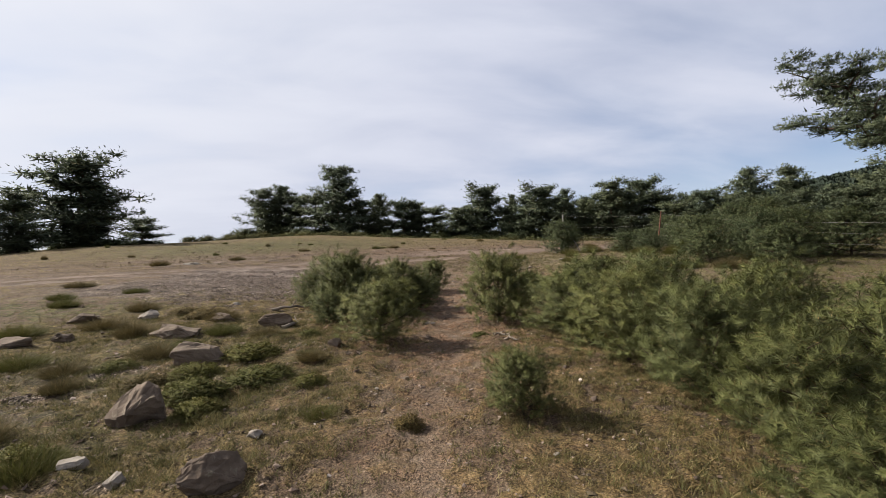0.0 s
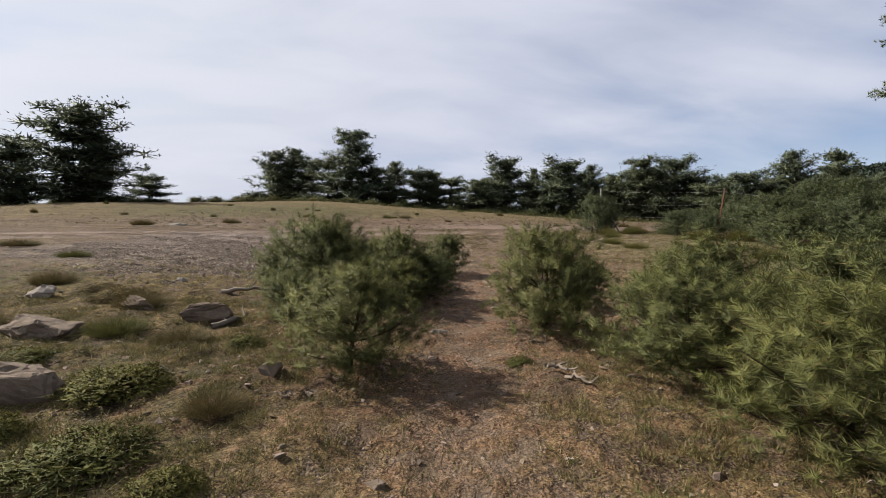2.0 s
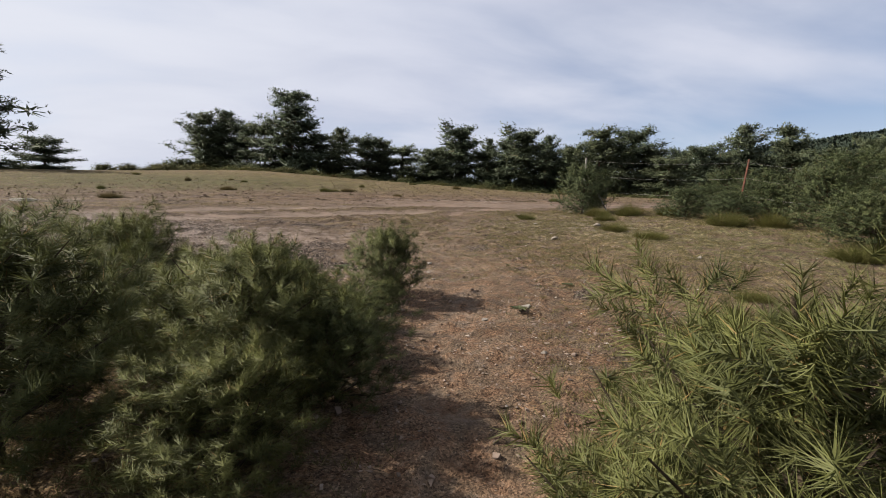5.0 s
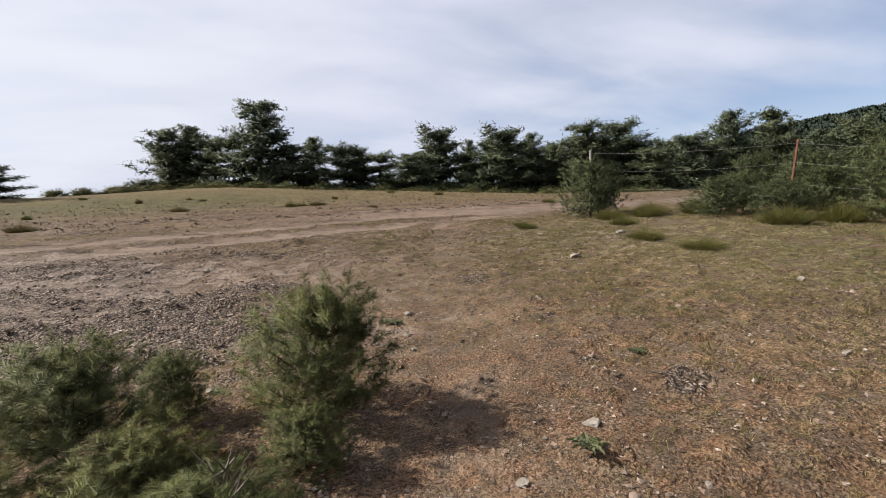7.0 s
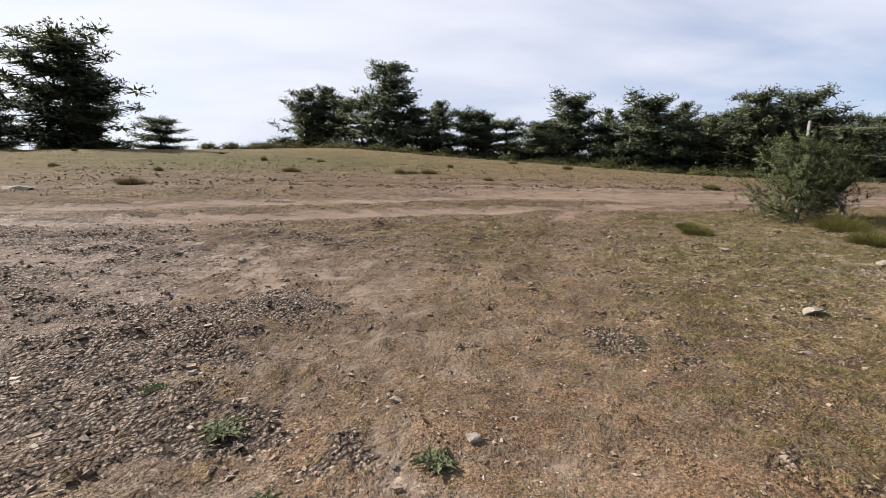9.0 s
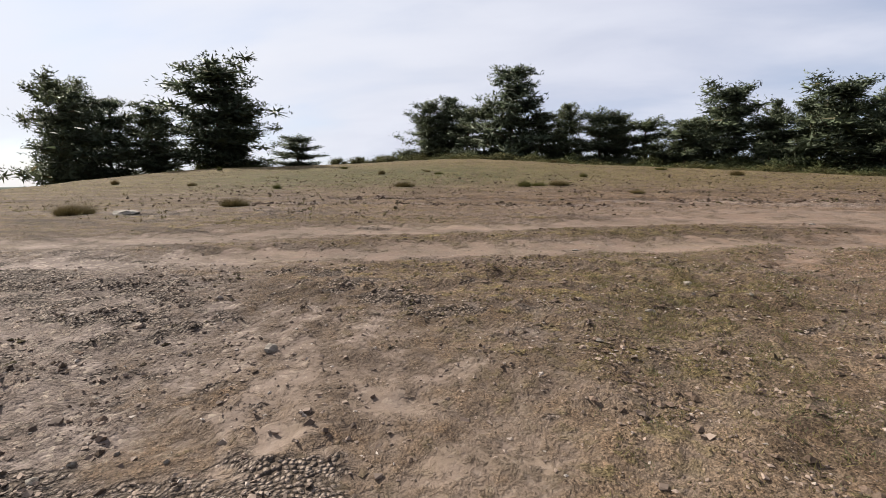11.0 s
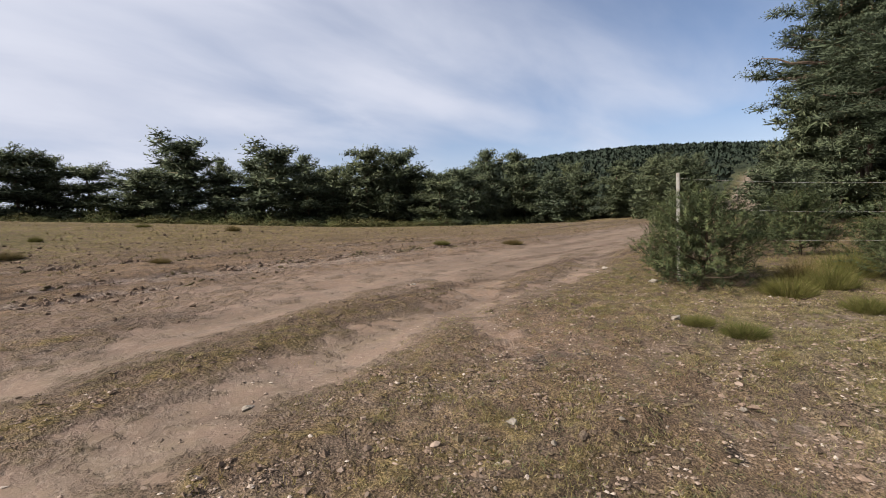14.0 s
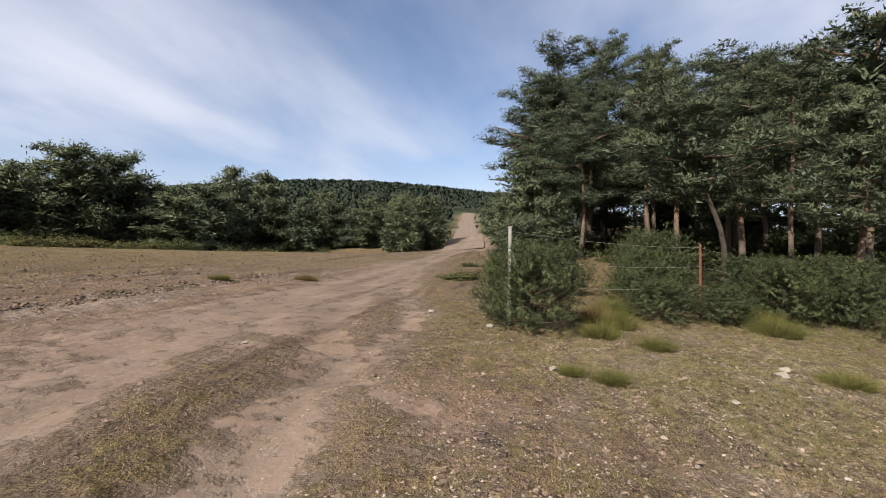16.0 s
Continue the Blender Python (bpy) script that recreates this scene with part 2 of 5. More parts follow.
def ground_material():
    m, t, b = material("heath_soil", 0.96, 0.12)

    def attr(name):
        a = t.nodes.new("ShaderNodeAttribute")
        a.attribute_name = name
        return a.outputs["Fac"]

    big, mid = noise_at(t, 0.45, 5.0, 0.6), noise_at(t, 2.2, 6.0, 0.65)
    small, fine, grit = noise_at(t, 9.0, 6.0, 0.7), noise_at(t, 42.0, 4.0, 0.7), noise_at(t, 130.0, 2.0, 0.7)
    def cells(scale):
        v = node(t, "ShaderNodeTexVoronoi", Scale=scale)
        co = t.nodes.new("ShaderNodeTexCoord")
        link(t, co.outputs["Object"], v.inputs["Vector"])
        s = t.nodes.new("ShaderNodeSeparateColor")
        link(t, v.outputs["Color"], s.inputs[0])
        return s.outputs[0], v.outputs["Distance"]

    peb, peb_d = cells(26.0)
    grain, grain_d = cells(85.0)
    soil = mixed(t, span(t, mid, 0.3, 0.7), (0.124, 0.084, 0.054), (0.194, 0.142, 0.096))
    soil = mixed(t, span(t, small, 0.52, 0.72), soil, (0.064, 0.045, 0.031))
    pale = mixed(t, span(t, mid, 0.35, 0.7), (0.112, 0.084, 0.066), (0.150, 0.115, 0.092))
    dry = mixed(t, span(t, small, 0.34, 0.66), (0.046, 0.036, 0.014), (0.172, 0.128, 0.052))
    green = mixed(t, span(t, small, 0.34, 0.66), (0.030, 0.032, 0.011), (0.100, 0.096, 0.036))
    clump = noise_at(t, 4.6, 5.0, 0.62)
    g = maths(t, "ADD", attr("green"), maths(t, "SUBTRACT", maths(t, "MULTIPLY", clump, 1.6), 0.8))
    turf = mixed(t, maths(t, "MULTIPLY", span(t, g, 0.25, 0.8), 0.8), dry, green)
    k = maths(t, "ADD", attr("turf"), maths(t, "ADD", maths(t, "SUBTRACT", maths(t, "MULTIPLY", clump, 3.0), 1.5), maths(t, "SUBTRACT", maths(t, "MULTIPLY", mid, 2.0), 1.0)))
    c = mixed(t, span(t, k, 0.42, 0.72), soil, turf)
    straw = maths(t, "MULTIPLY", attr("straw"), span(t, k, 0.35, 0.75))
    c = mixed(t, maths(t, "MULTIPLY", straw, span(t, small, 0.30, 0.78)), c, (0.235, 0.198, 0.122))
    d = maths(t, "ADD", attr("dirt"), maths(t, "ADD", maths(t, "SUBTRACT", maths(t, "MULTIPLY", small, 0.9), 0.45), maths(t, "SUBTRACT", maths(t, "MULTIPLY", mid, 1.7), 0.85)))
    worn = maths(t, "MULTIPLY", span(t, d, 0.25, 0.9), 0.85)
    c = mixed(t, worn, c, pale)
    rough_part = maths(t, "SUBTRACT", 1.0, maths(t, "MULTIPLY", worn, 1.05), True)
    # old wheel streaks along the track
    turned = t.nodes.new("ShaderNodeMapping")
    turned.inputs["Rotation"].default_value, turned.inputs["Scale"].default_value = (0, 0, radians(-11)), (0.10, 1.5, 1.0)
    link(t, t.nodes.new("ShaderNodeTexCoord").outputs["Object"], turned.inputs["Vector"])
    streak = node(t, "ShaderNodeTexNoise", Scale=1.0, Detail=5.0, Roughness=0.6)
    link(t, turned.outputs[0], streak.inputs["Vector"])
    lanes = maths(t, "MULTIPLY", attr("lanes"), 0.8)
    c = mixed(t, maths(t, "MULTIPLY", span(t, streak.outputs[0], 0.52, 0.64), lanes), c, pale)
    c = mixed(t, maths(t, "MULTIPLY", span(t, streak.outputs[0], 0.48, 0.36), lanes), c, (0.060, 0.042, 0.030))
    c = mixed(t, maths(t, "MULTIPLY", span(t, mid, 0.44, 0.60), maths(t, "MULTIPLY", lanes, 0.6)), c, (0.132, 0.086, 0.066))
    # mauve stony soil
    rub = maths(t, "ADD", attr("rubble"), maths(t, "SUBTRACT", maths(t, "MULTIPLY", mid, 1.2), 0.6))
    stony = span(t, rub, 0.3, 0.8)
    c = mixed(t, maths(t, "MULTIPLY", stony, 0.75), c, mixed(t, span(t, small, 0.35, 0.65), (0.120, 0.094, 0.081), (0.200, 0.160, 0.140)))
    c = mixed(t, maths(t, "MULTIPLY", attr("red"), span(t, clump, 0.32, 0.68)), c, mixed(t, span(t, small, 0.3, 0.7), (0.095, 0.054, 0.032), (0.190, 0.116, 0.072)))
    # broken stone on dark soil
    broken = span(t, maths(t, "ADD", attr("scree"), maths(t, "SUBTRACT", maths(t, "MULTIPLY", small, 0.8), 0.4)), 0.25, 0.65)
    chip, chip_d = cells(34.0)
    stone = mixed(t, span(t, chip, 0.2, 0.95), (0.090, 0.070, 0.058), (0.270, 0.215, 0.180))
    stone = mixed(t, span(t, chip_d, 0.40, 0.62), stone, (0.052, 0.039, 0.030))
    c = mixed(t, maths(t, "MULTIPLY", broken, 0.85), c, stone)
    # pebbles, grit and litter
    c = mixed(t, maths(t, "MULTIPLY", span(t, peb, 0.80, 0.95), maths(t, "ADD", maths(t, "MULTIPLY", stony, 0.6), 0.15)), c, (0.27, 0.22, 0.175))
    c = mixed(t, maths(t, "MULTIPLY", span(t, fine, 0.58, 0.70), maths(t, "MULTIPLY", rough_part, 0.5)), c, (0.20, 0.155, 0.11))
    c = mixed(t, maths(t, "MULTIPLY", span(t, fine, 0.46, 0.34), maths(t, "MULTIPLY", rough_part, 0.6)), c, (0.040, 0.031, 0.020))
    c = mixed(t, maths(t, "MULTIPLY", rough_part, 0.85), c, mixed(t, grain, (0.35, 0.35, 0.35), (1.65, 1.65, 1.65)), "MULTIPLY")
    c = mixed(t, maths(t, "MULTIPLY", rough_part, 0.6), c, mixed(t, grit, (0.35, 0.35, 0.35), (1.65, 1.65, 1.65)), "MULTIPLY")
    c = mixed(t, 0.6, c, mixed(t, big, (0.5, 0.5, 0.5), (1.5, 1.5, 1.5)), "MULTIPLY")
    c = mixed(t, maths(t, "MULTIPLY", rough_part, 0.55), c, mixed(t, span(t, clump, 0.34, 0.62), (0.55, 0.55, 0.55), (1.25, 1.2, 1.15)), "MULTIPLY")
    scuff = noise_at(t, 1.1, 6.0, 0.7, "Object", (0.35, 1.0, 1.0))
    c = mixed(t, 0.4, c, mixed(t, span(t, scuff, 0.36, 0.62), (0.62, 0.60, 0.58), (1.2, 1.2, 1.2)), "MULTIPLY")
    # shade between the far trees, painted as near-black green on the ground
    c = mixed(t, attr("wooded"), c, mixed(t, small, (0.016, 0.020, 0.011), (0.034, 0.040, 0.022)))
    link(t, c, b.inputs["Base Color"])
    height = maths(t, "ADD", maths(t, "MULTIPLY", small, 1.0), maths(t, "ADD", maths(t, "MULTIPLY", fine, 0.45), maths(t, "MULTIPLY", grit, 0.12)))
    height = maths(t, "ADD", maths(t, "MULTIPLY", height, rough_part), maths(t, "MULTIPLY", span(t, k, 0.3, 0.7), maths(t, "MULTIPLY", rough_part, 0.5)))
    height = maths(t, "SUBTRACT", height, maths(t, "MULTIPLY", peb_d, maths(t, "MULTIPLY", stony, 0.15)))
    height = maths(t, "SUBTRACT", height, maths(t, "MULTIPLY", chip_d, maths(t, "MULTIPLY", broken, 0.8)))
    relief(t, b, height, 1.0, 0.09)
    return m


ground_mat = ground_material()

# ---- terrain ----
LIE = [1.1696, 0.2414, 1.9442, 0.675, -0.5159, -0.1113, 0.0342, -0.3459, -0.2006, 0.0551]
RISES = [(-4, 9, 4, 0.1052), (0, 17, 4, -0.2844), (7, 20, 4, 0.0075), (12, 19, 3.5, 0.2174), (-9, 18, 5, 0.0934), (16, 34, 7, -0.065),
         (26, 48, 9, -0.0164), (38, 22, 9, 0.039), (-5, 31, 7, 0.0295), (1, 11, 3, -0.0748), (-40, 86, 12, -2.6),
         (-45, 40, 10, -1.38), (-32, 46, 9, 0.61), (-20, 36, 8, -0.22), (-22, 58, 10, -0.1), (-6, 56, 8, 0.88), (3, 62, 7, -0.58), (8, 50, 8, 0.46), (22, 58, 9, -0.31), (35, 48, 9, -0.13), (52, 55, 10, -1.58), (60, 40, 9, -1.09), (42, 37, 7, -0.32), (72, 52, 11, -0.37), (72, 38, 9, -0.8), (-38, 60, 10, -0.88), (-30, 28, 9, -0.4), (-60, 45, 14, -2.32), (48, 30, 6, -0.1), (62, 28, 8, -0.75), (-50, 25, 12, -0.68)]
LOWER_RUT = [(-40, 9), (-14, 16.6), (-6.0, 20.6), (-3.3, 21.9), (-0.8, 23.0), (1.2, 23.5), (3.0, 24.0), (4.2, 24.4), (5.7, 24.65), (7.0, 25.25), (8.6, 26.0), (14.4, 27.4), (23.7, 28.1), (30.4, 28.5), (43, 29.1), (91, 36.6), (320, 73)]
UPPER_RUT = [(-40, 11), (-15, 18.2), (-6.4, 22.2), (-4.6, 23.3), (-2.3, 24.5), (1.3, 25.6), (3.3, 26.5), (5.2, 27.0), (7.4, 27.2), (9.7, 27.8), (14.4, 28.5), (20, 29), (30, 29.2), (43, 30.3), (91, 38)]
FAR_RUT = [(-6, 30.0), (3.8, 30.8), (6.9, 30.7), (9.7, 30.9), (20, 30.2), (30, 29.6)]
FURROWS = [[(-2, 33.2), (5.9, 33.7), (6.8, 34.4), (8.9, 33.7), (13.1, 34.4), (18, 34.0)], [(-6, 30.3), (1, 30.5), (5.2, 31.1), (7.2, 31.1), (10.0, 31.3), (16, 31.2)], [(-9, 28.2), (-3, 28.9), (3, 29.3)]]
FOOTPATH = [(-0.3, -6), (-0.1, 1.5), (0.35, 4.2), (0.95, 6.6), (1.25, 8.6), (1.9, 11.2), (2.6, 13.5), (3.4, 17), (4.2, 20.5), (5.4, 23.6)]
SIDE_PATH = [(2.8, 24.0), (4.6, 22.4), (6.2, 21.2), (8.5, 20.0), (10.4, 18.6)]
RIGHT_RUT = [(5.4, 24.5), (7.2, 24.35), (9.4, 24.6), (13, 25.9), (20, 27.6)]
SPUR = [(5.5, 24.4), (4.9, 23.6), (4.5, 22.9)]
MOUNDS = [(0.35, 17.6, 0.45, 0.3, 0.10), (0.75, 21.95, 0.55, 0.14, 0.10), (0.15, 21.45, 0.5, 0.13, 0.09), (-0.4, 16.9, 0.9, 0.25, 0.06), (-1.8, 16.2, 1.2, 0.3, 0.07), (0.6, 15.9, 0.5, 0.25, 0.07), (2.2, 25.2, 3.0, 0.4, 0.06)]
STRIP = [(43, 29.6), (91, 37.2), (220, 57.5)]


def unit(v):
    return v / np.maximum(np.linalg.norm(v, axis=-1, keepdims=True), 1e-9)


def along(line, x, y):
    """Distance of points from a line of corners."""
    best = np.full(x.shape, 1e9)
    for (ax, ay), (bx, by) in zip(line, line[1:]):
        dx, dy = bx - ax, by - ay
        f = np.clip(((x - ax) * dx + (y - ay) * dy) / (dx * dx + dy * dy), 0, 1)
        best = np.minimum(best, np.hypot(x - ax - f * dx, y - ay - f * dy))
    return best


def smooth(v, lo, hi):
    f = np.clip((v - lo) / (hi - lo), 0, 1)
    return f * f * (3 - 2 * f)


def lie(x, y):
    u, v = x / 30, (y - 20) / 30
    k = LIE
    z = k[0] + k[1] * u + k[2] * v + k[3] * u * u + k[4] * u * v + k[5] * v * v + k[6] * u**3 + k[7] * u * u * v + k[8] * u * v * v + k[9] * v**3
    for cx, cy, s, a in RISES:
        z = z + a * np.exp(-((x - cx) ** 2 + (y - cy) ** 2) / (2 * s * s))
    return z


def hill_angle(az):
    return 6.85 * np.exp(-(((az - 66) / 36) ** 2))


def ripple(x, y, s, seed):
    """Sum of crossed waves, an even unevenness."""
    r = np.random.RandomState(seed)
    z = np.zeros_like(x)
    for _ in range(7):
        a, p, f = r.uniform(0, 6.28), r.uniform(0, 6.28), r.uniform(0.6, 1.6) / s
        z = z + np.sin((x * np.cos(a) + y * np.sin(a)) * f * 6.28 + p + 1.3 * np.sin((x * np.sin(a) - y * np.cos(a)) * f * 3.1))
    return z / 7


def patch(x, y, *spots):
    v = np.zeros_like(x)
    for cx, cy, rx, ry, a in spots:
        v = v + a * np.exp(-(((x - cx) / rx) ** 2) - ((y - cy) / ry) ** 2)
    return v


def scree(x, y):
    """Ragged streaks of loose broken stone on dark soil."""
    beds = patch(x, y, (-4.0, 17.0, 4.0, 2.6, 0.62), (-6, 20.2, 4, 2.0, 0.5), (-1.0, 15.7, 2.4, 1.3, 0.75), (-6.5, 14.5, 5, 2.6, 0.6), (-3.4, 5.4, 2.6, 2.6, 0.40), (-8, 25.5, 6, 2, 0.5), (0.0, 20.8, 2.4, 1.0, 0.45),
                 (0.4, 17.6, 0.7, 0.5, 0.7), (3.4, 16.6, 0.9, 2.4, 0.30), (4.2, 13.0, 2.0, 3.0, 0.18), (5.4, 19.6, 2.2, 2.0, 0.16), (-2.6, 12.6, 3.0, 1.6, 0.5), (3.6, 22.4, 2.2, 0.6, 0.2))
    n = ripple(x * 0.55, y, 1.5, 91) + 0.7 * ripple(x * 0.7, y, 0.6, 92) + 0.5 * ripple(x, y, 0.25, 93)
    return smooth(n + 1.8 * np.clip(beds, 0, 0.8) - 0.98, -0.25, 0.55)


def ground_z(x, y):
    x, y = np.asarray(x, float), np.asarray(y, float)
    dx, dy = x - 10, y - 25
    r = np.hypot(dx, dy)
    f = np.minimum(r, 64) / np.maximum(r, 1e-6)
    z = lie(10 + dx * f, 25 + dy * f)
    az = np.degrees(np.arctan2(x, y - 20))
    e = hill_angle(az)
    far = np.hypot(x, y - 20)
    z = z - 0.035 * np.maximum(r - 64, 0) * (1 - smooth(e, 1.5, 4.5)) * (1 - smooth(far, 300, 900) * 0.6)
    z = z + np.tan(np.radians(e)) * 450 * smooth(far, 70, 470) * (1 - 0.6 * smooth(far, 520, 1400))
    near = 1 - smooth(r, 60, 120)
    worn = 1 - 0.8 * np.exp(-((np.minimum(along(LOWER_RUT, x, y), along(UPPER_RUT, x, y)) / 1.1) ** 2))
    z = z + near * worn * (0.05 * ripple(x, y, 3.1, 3) + 0.030 * ripple(x, y, 0.9, 4) + 0.026 * ripple(x, y, 0.42, 5) + (0.024 * ripple(x, y, 0.26, 6) + 0.014 * ripple(x, y, 0.17, 8)) * smooth(ripple(x, y, 1.9, 7), -0.2, 0.2))
    for line, w, depth in ((LOWER_RUT, 0.45, 0.05), (UPPER_RUT, 0.6, 0.045), (FAR_RUT, 0.3, 0.05), (FOOTPATH, 0.5, 0.03), (SIDE_PATH, 0.4, 0.03), (RIGHT_RUT, 0.45, 0.05), (SPUR, 0.3, 0.03), (FURROWS[0], 0.25, 0.08), (FURROWS[1], 0.25, 0.08), (FURROWS[2], 0.25, 0.06)):
        d = along(line, x, y) + 0.05 * ripple(x, y, 4.1, 9)
        z = z + near * depth * (-np.exp(-((d / w) ** 2)) + 0.4 * np.exp(-(((d - 1.9 * w) / (0.6 * w)) ** 2)))
    for cx, cy, rx, ry, a in MOUNDS:
        ex, ey = (x - cx) * 0.94 + (y - cy) * 0.34, (y - cy) * 0.94 - (x - cx) * 0.34
        z = z + a * np.exp(-((ex / rx) ** 2) - (ey / ry) ** 2) * (1 + 0.5 * ripple(x, y, 0.3, 66))
    rough = scree(x, y)
    z = z + rough * (0.012 + 0.05 * np.abs(ripple(x, y, 0.24, 75)) + 0.03 * ripple(x, y, 0.17, 76))
    # crumbled stony surface
    near_path = np.exp(-((np.maximum(along([(0, 0), (1.2, 8), (2.3, 13), (1.4, 18), (1.5, 22)], x, y) - 3.0, 0) / 3.0) ** 2))
    crumb = smooth(ripple(x, y, 1.5, 71) + 0.5 * ripple(x, y, 0.5, 72), 0.0, 0.45)
    z = z + 0.05 * near_path * worn * crumb * (0.35 + 0.65 * np.abs(ripple(x, y, 0.22, 73)) / 0.35)
    return z


def gz(x, y):
    return float(ground_z(np.array([x]), np.array([y]))[0])


def cover(x, y):
    """How bare, grassy, green and stony the ground is."""
    wob = 0.16 * ripple(x, y, 3.4, 11) + 0.10 * ripple(x, y, 0.7, 12)
    dirt = np.exp(-((np.maximum(along(LOWER_RUT, x, y) + wob, 0) / 0.78) ** 2))
    dirt = np.maximum(dirt, 0.95 * np.exp(-((np.maximum(along(UPPER_RUT, x, y) + wob, 0) / 1.1) ** 2)))
    dirt = np.maximum(dirt, 0.7 * np.exp(-((np.maximum(along(FAR_RUT, x, y) + wob, 0) / 0.4) ** 4)))
    dirt = np.maximum(dirt, 0.42 * np.exp(-((np.maximum(along(FOOTPATH, x, y) + wob, 0) / 0.55) ** 2)))
    dirt = np.maximum(dirt, 0.55 * np.exp(-((np.maximum(along(SIDE_PATH, x, y) + wob, 0) / 0.55) ** 2)))
    dirt = np.maximum(dirt, 0.85 * np.exp(-((np.maximum(along(RIGHT_RUT, x, y) + wob, 0) / 0.7) ** 2)))
    dirt = np.maximum(dirt, 0.8 * np.exp(-((np.maximum(along(SPUR, x, y) + wob, 0) / 0.4) ** 2)))
    dirt = np.maximum(dirt, np.exp(-((np.maximum(along(STRIP, x, y) - 2.5, 0) / 2.0) ** 2)))
    dirt = np.maximum(dirt, np.clip(patch(x, y, (-3, 18.6, 4.5, 3.0, 0.36), (-9, 20.5, 7, 2.5, 0.3), (9, 26.8, 6, 1.4, 0.35), (2, 28, 8, 1.8, 0.40), (-1.0, 19.5, 2.5, 1.6, 0.3), (20, 28.2, 9, 1.2, 0.5), (9, 29, 9, 2.5, 0.45), (16, 27, 7, 2, 0.5), (7, 25.3, 3, 1.2, 0.45), (1.2, 17.6, 2.4, 2.6, 0.48), (2.8, 15.0, 1.6, 2.0, 0.30)), 0, 1))
    green = patch(x, y, (-8, 11.5, 4, 2.2, 0.8), (-2.6, 7.2, 1.6, 1.3, 0.7), (-2.2, 5.2, 1.5, 1.2, 0.5), (6.8, 19.6, 2.2, 2.6, 0.5), (8.5, 15.5, 4, 3, 0.45), (20, 8, 9, 8, 1.0), (-1.0, 12.8, 1.6, 2.2, 0.55),
                  (4, 17, 3, 3, 0.2), (17, 12, 6, 5, 1.0), (-10, 42, 16, 9, 0.8), (-9, 33, 9, 5, 0.4), (25, 33, 14, 2.5, 0.5), (-5, 5, 3, 3, 0.6), (6, 10, 3, 3, 0.5), (-1.2, 5.5, 2.2, 3.0, 0.4), (3.5, 25.1, 6, 0.7, 0.40), (-4.5, 22.1, 2.5, 0.6, 0.4))
    turf = 0.62 + patch(x, y, (-3, 6, 4, 4.5, 0.4), (2.5, 3, 3, 3, 0.25)) - 0.5 * np.exp(-((along(FOOTPATH, x, y) / 0.9) ** 2)) + patch(x, y, (-3, 18, 5, 3.2, -0.6), (3, 14, 2.2, 3.2, -0.22), (6, 31, 14, 3.5, -0.35), (-8, 34, 14, 5, -0.15), (-10, 42, 16, 9, 0.25), (6.5, 19, 3, 3.5, 0.3), (2.5, 24.9, 9, 0.5, 0.15))
    rubble = patch(x, y, (-4.0, 17.6, 3.2, 2.0, 0.9), (-5, 20.2, 4, 2.2, 0.75), (-2, 15.6, 2.5, 1.6, 0.7), (-6.5, 15, 5, 2.6, 0.8), (-3.5, 5.6, 2.2, 2.2, 0.45), (6.4, 17.4, 2.0, 2.2, 0.32), (5.2, 20.4, 1.8, 1.3, 0.3), (8, 18.5, 1.6, 1.2, 0.35), (3.2, 11.8, 1.5, 1.8, 0.15), (1.5, 14.6, 1.5, 1.2, 0.4),
                   (1.5, 20.4, 2.2, 1.4, 0.35), (7, 30.2, 8, 0.6, 0.7), (3.2, 22.8, 2, 0.6, 0.4), (-9, 26, 7, 3, 0.5))
    for line in FURROWS:
        rubble = rubble + 0.9 * np.exp(-((along(line, x, y) + 0.12 * ripple(x, y, 1.3, 44)) / 0.32) ** 2)
    away = smooth(np.hypot(x, y - 20), 80, 95)
    return dirt, np.clip(turf + away, 0, 1), np.clip(green + away, 0, 1), np.clip(rubble, 0, 1)


def steps(lo, hi, fine, reach_lo, reach_hi, growth=1.13):
    mid = np.arange(lo, hi, fine)
    left, right = [lo], [mid[-1]]
    s = fine
    while left[-1] > reach_lo:
        s *= growth
        left.append(left[-1] - s)
    s = fine
    while right[-1] < reach_hi:
        s *= growth
        right.append(right[-1] + s)
    return np.array(left[:0:-1] + list(mid) + right[1:])


def mesh_of(name, verts, faces, mat, shaded_smooth=False, values=None, soft=None):
    """A mesh from arrays; all faces have the same number of corners."""
    verts, faces = np.asarray(verts, np.float32), np.asarray(faces, np.int32)
    me = bpy.data.meshes.new(name)
    n, k = faces.shape
    me.vertices.add(len(verts))
    me.vertices.foreach_set("co", verts.ravel())
    me.loops.add(n * k)
    me.loops.foreach_set("vertex_index", faces.ravel())
    me.polygons.add(n)
    me.polygons.foreach_set("loop_start", np.arange(0, n * k, k, dtype=np.int32))
    me.polygons.foreach_set("use_smooth", np.full(n, shaded_smooth))
    for key, v in (values or {}).items():
        me.attributes.new(key, "FLOAT", "POINT").data.foreach_set("value", np.asarray(v, np.float32))
    me.update(calc_edges=True)
    me.validate()
    if soft is not None:
        me.normals_split_custom_set_from_vertices(soft.tolist())
    me.materials.append(mat)
    return me


def part(name, me, parent, label=""):
    ob = new(name, me)
    ob.parent = parent
    return tagged(ob, label)


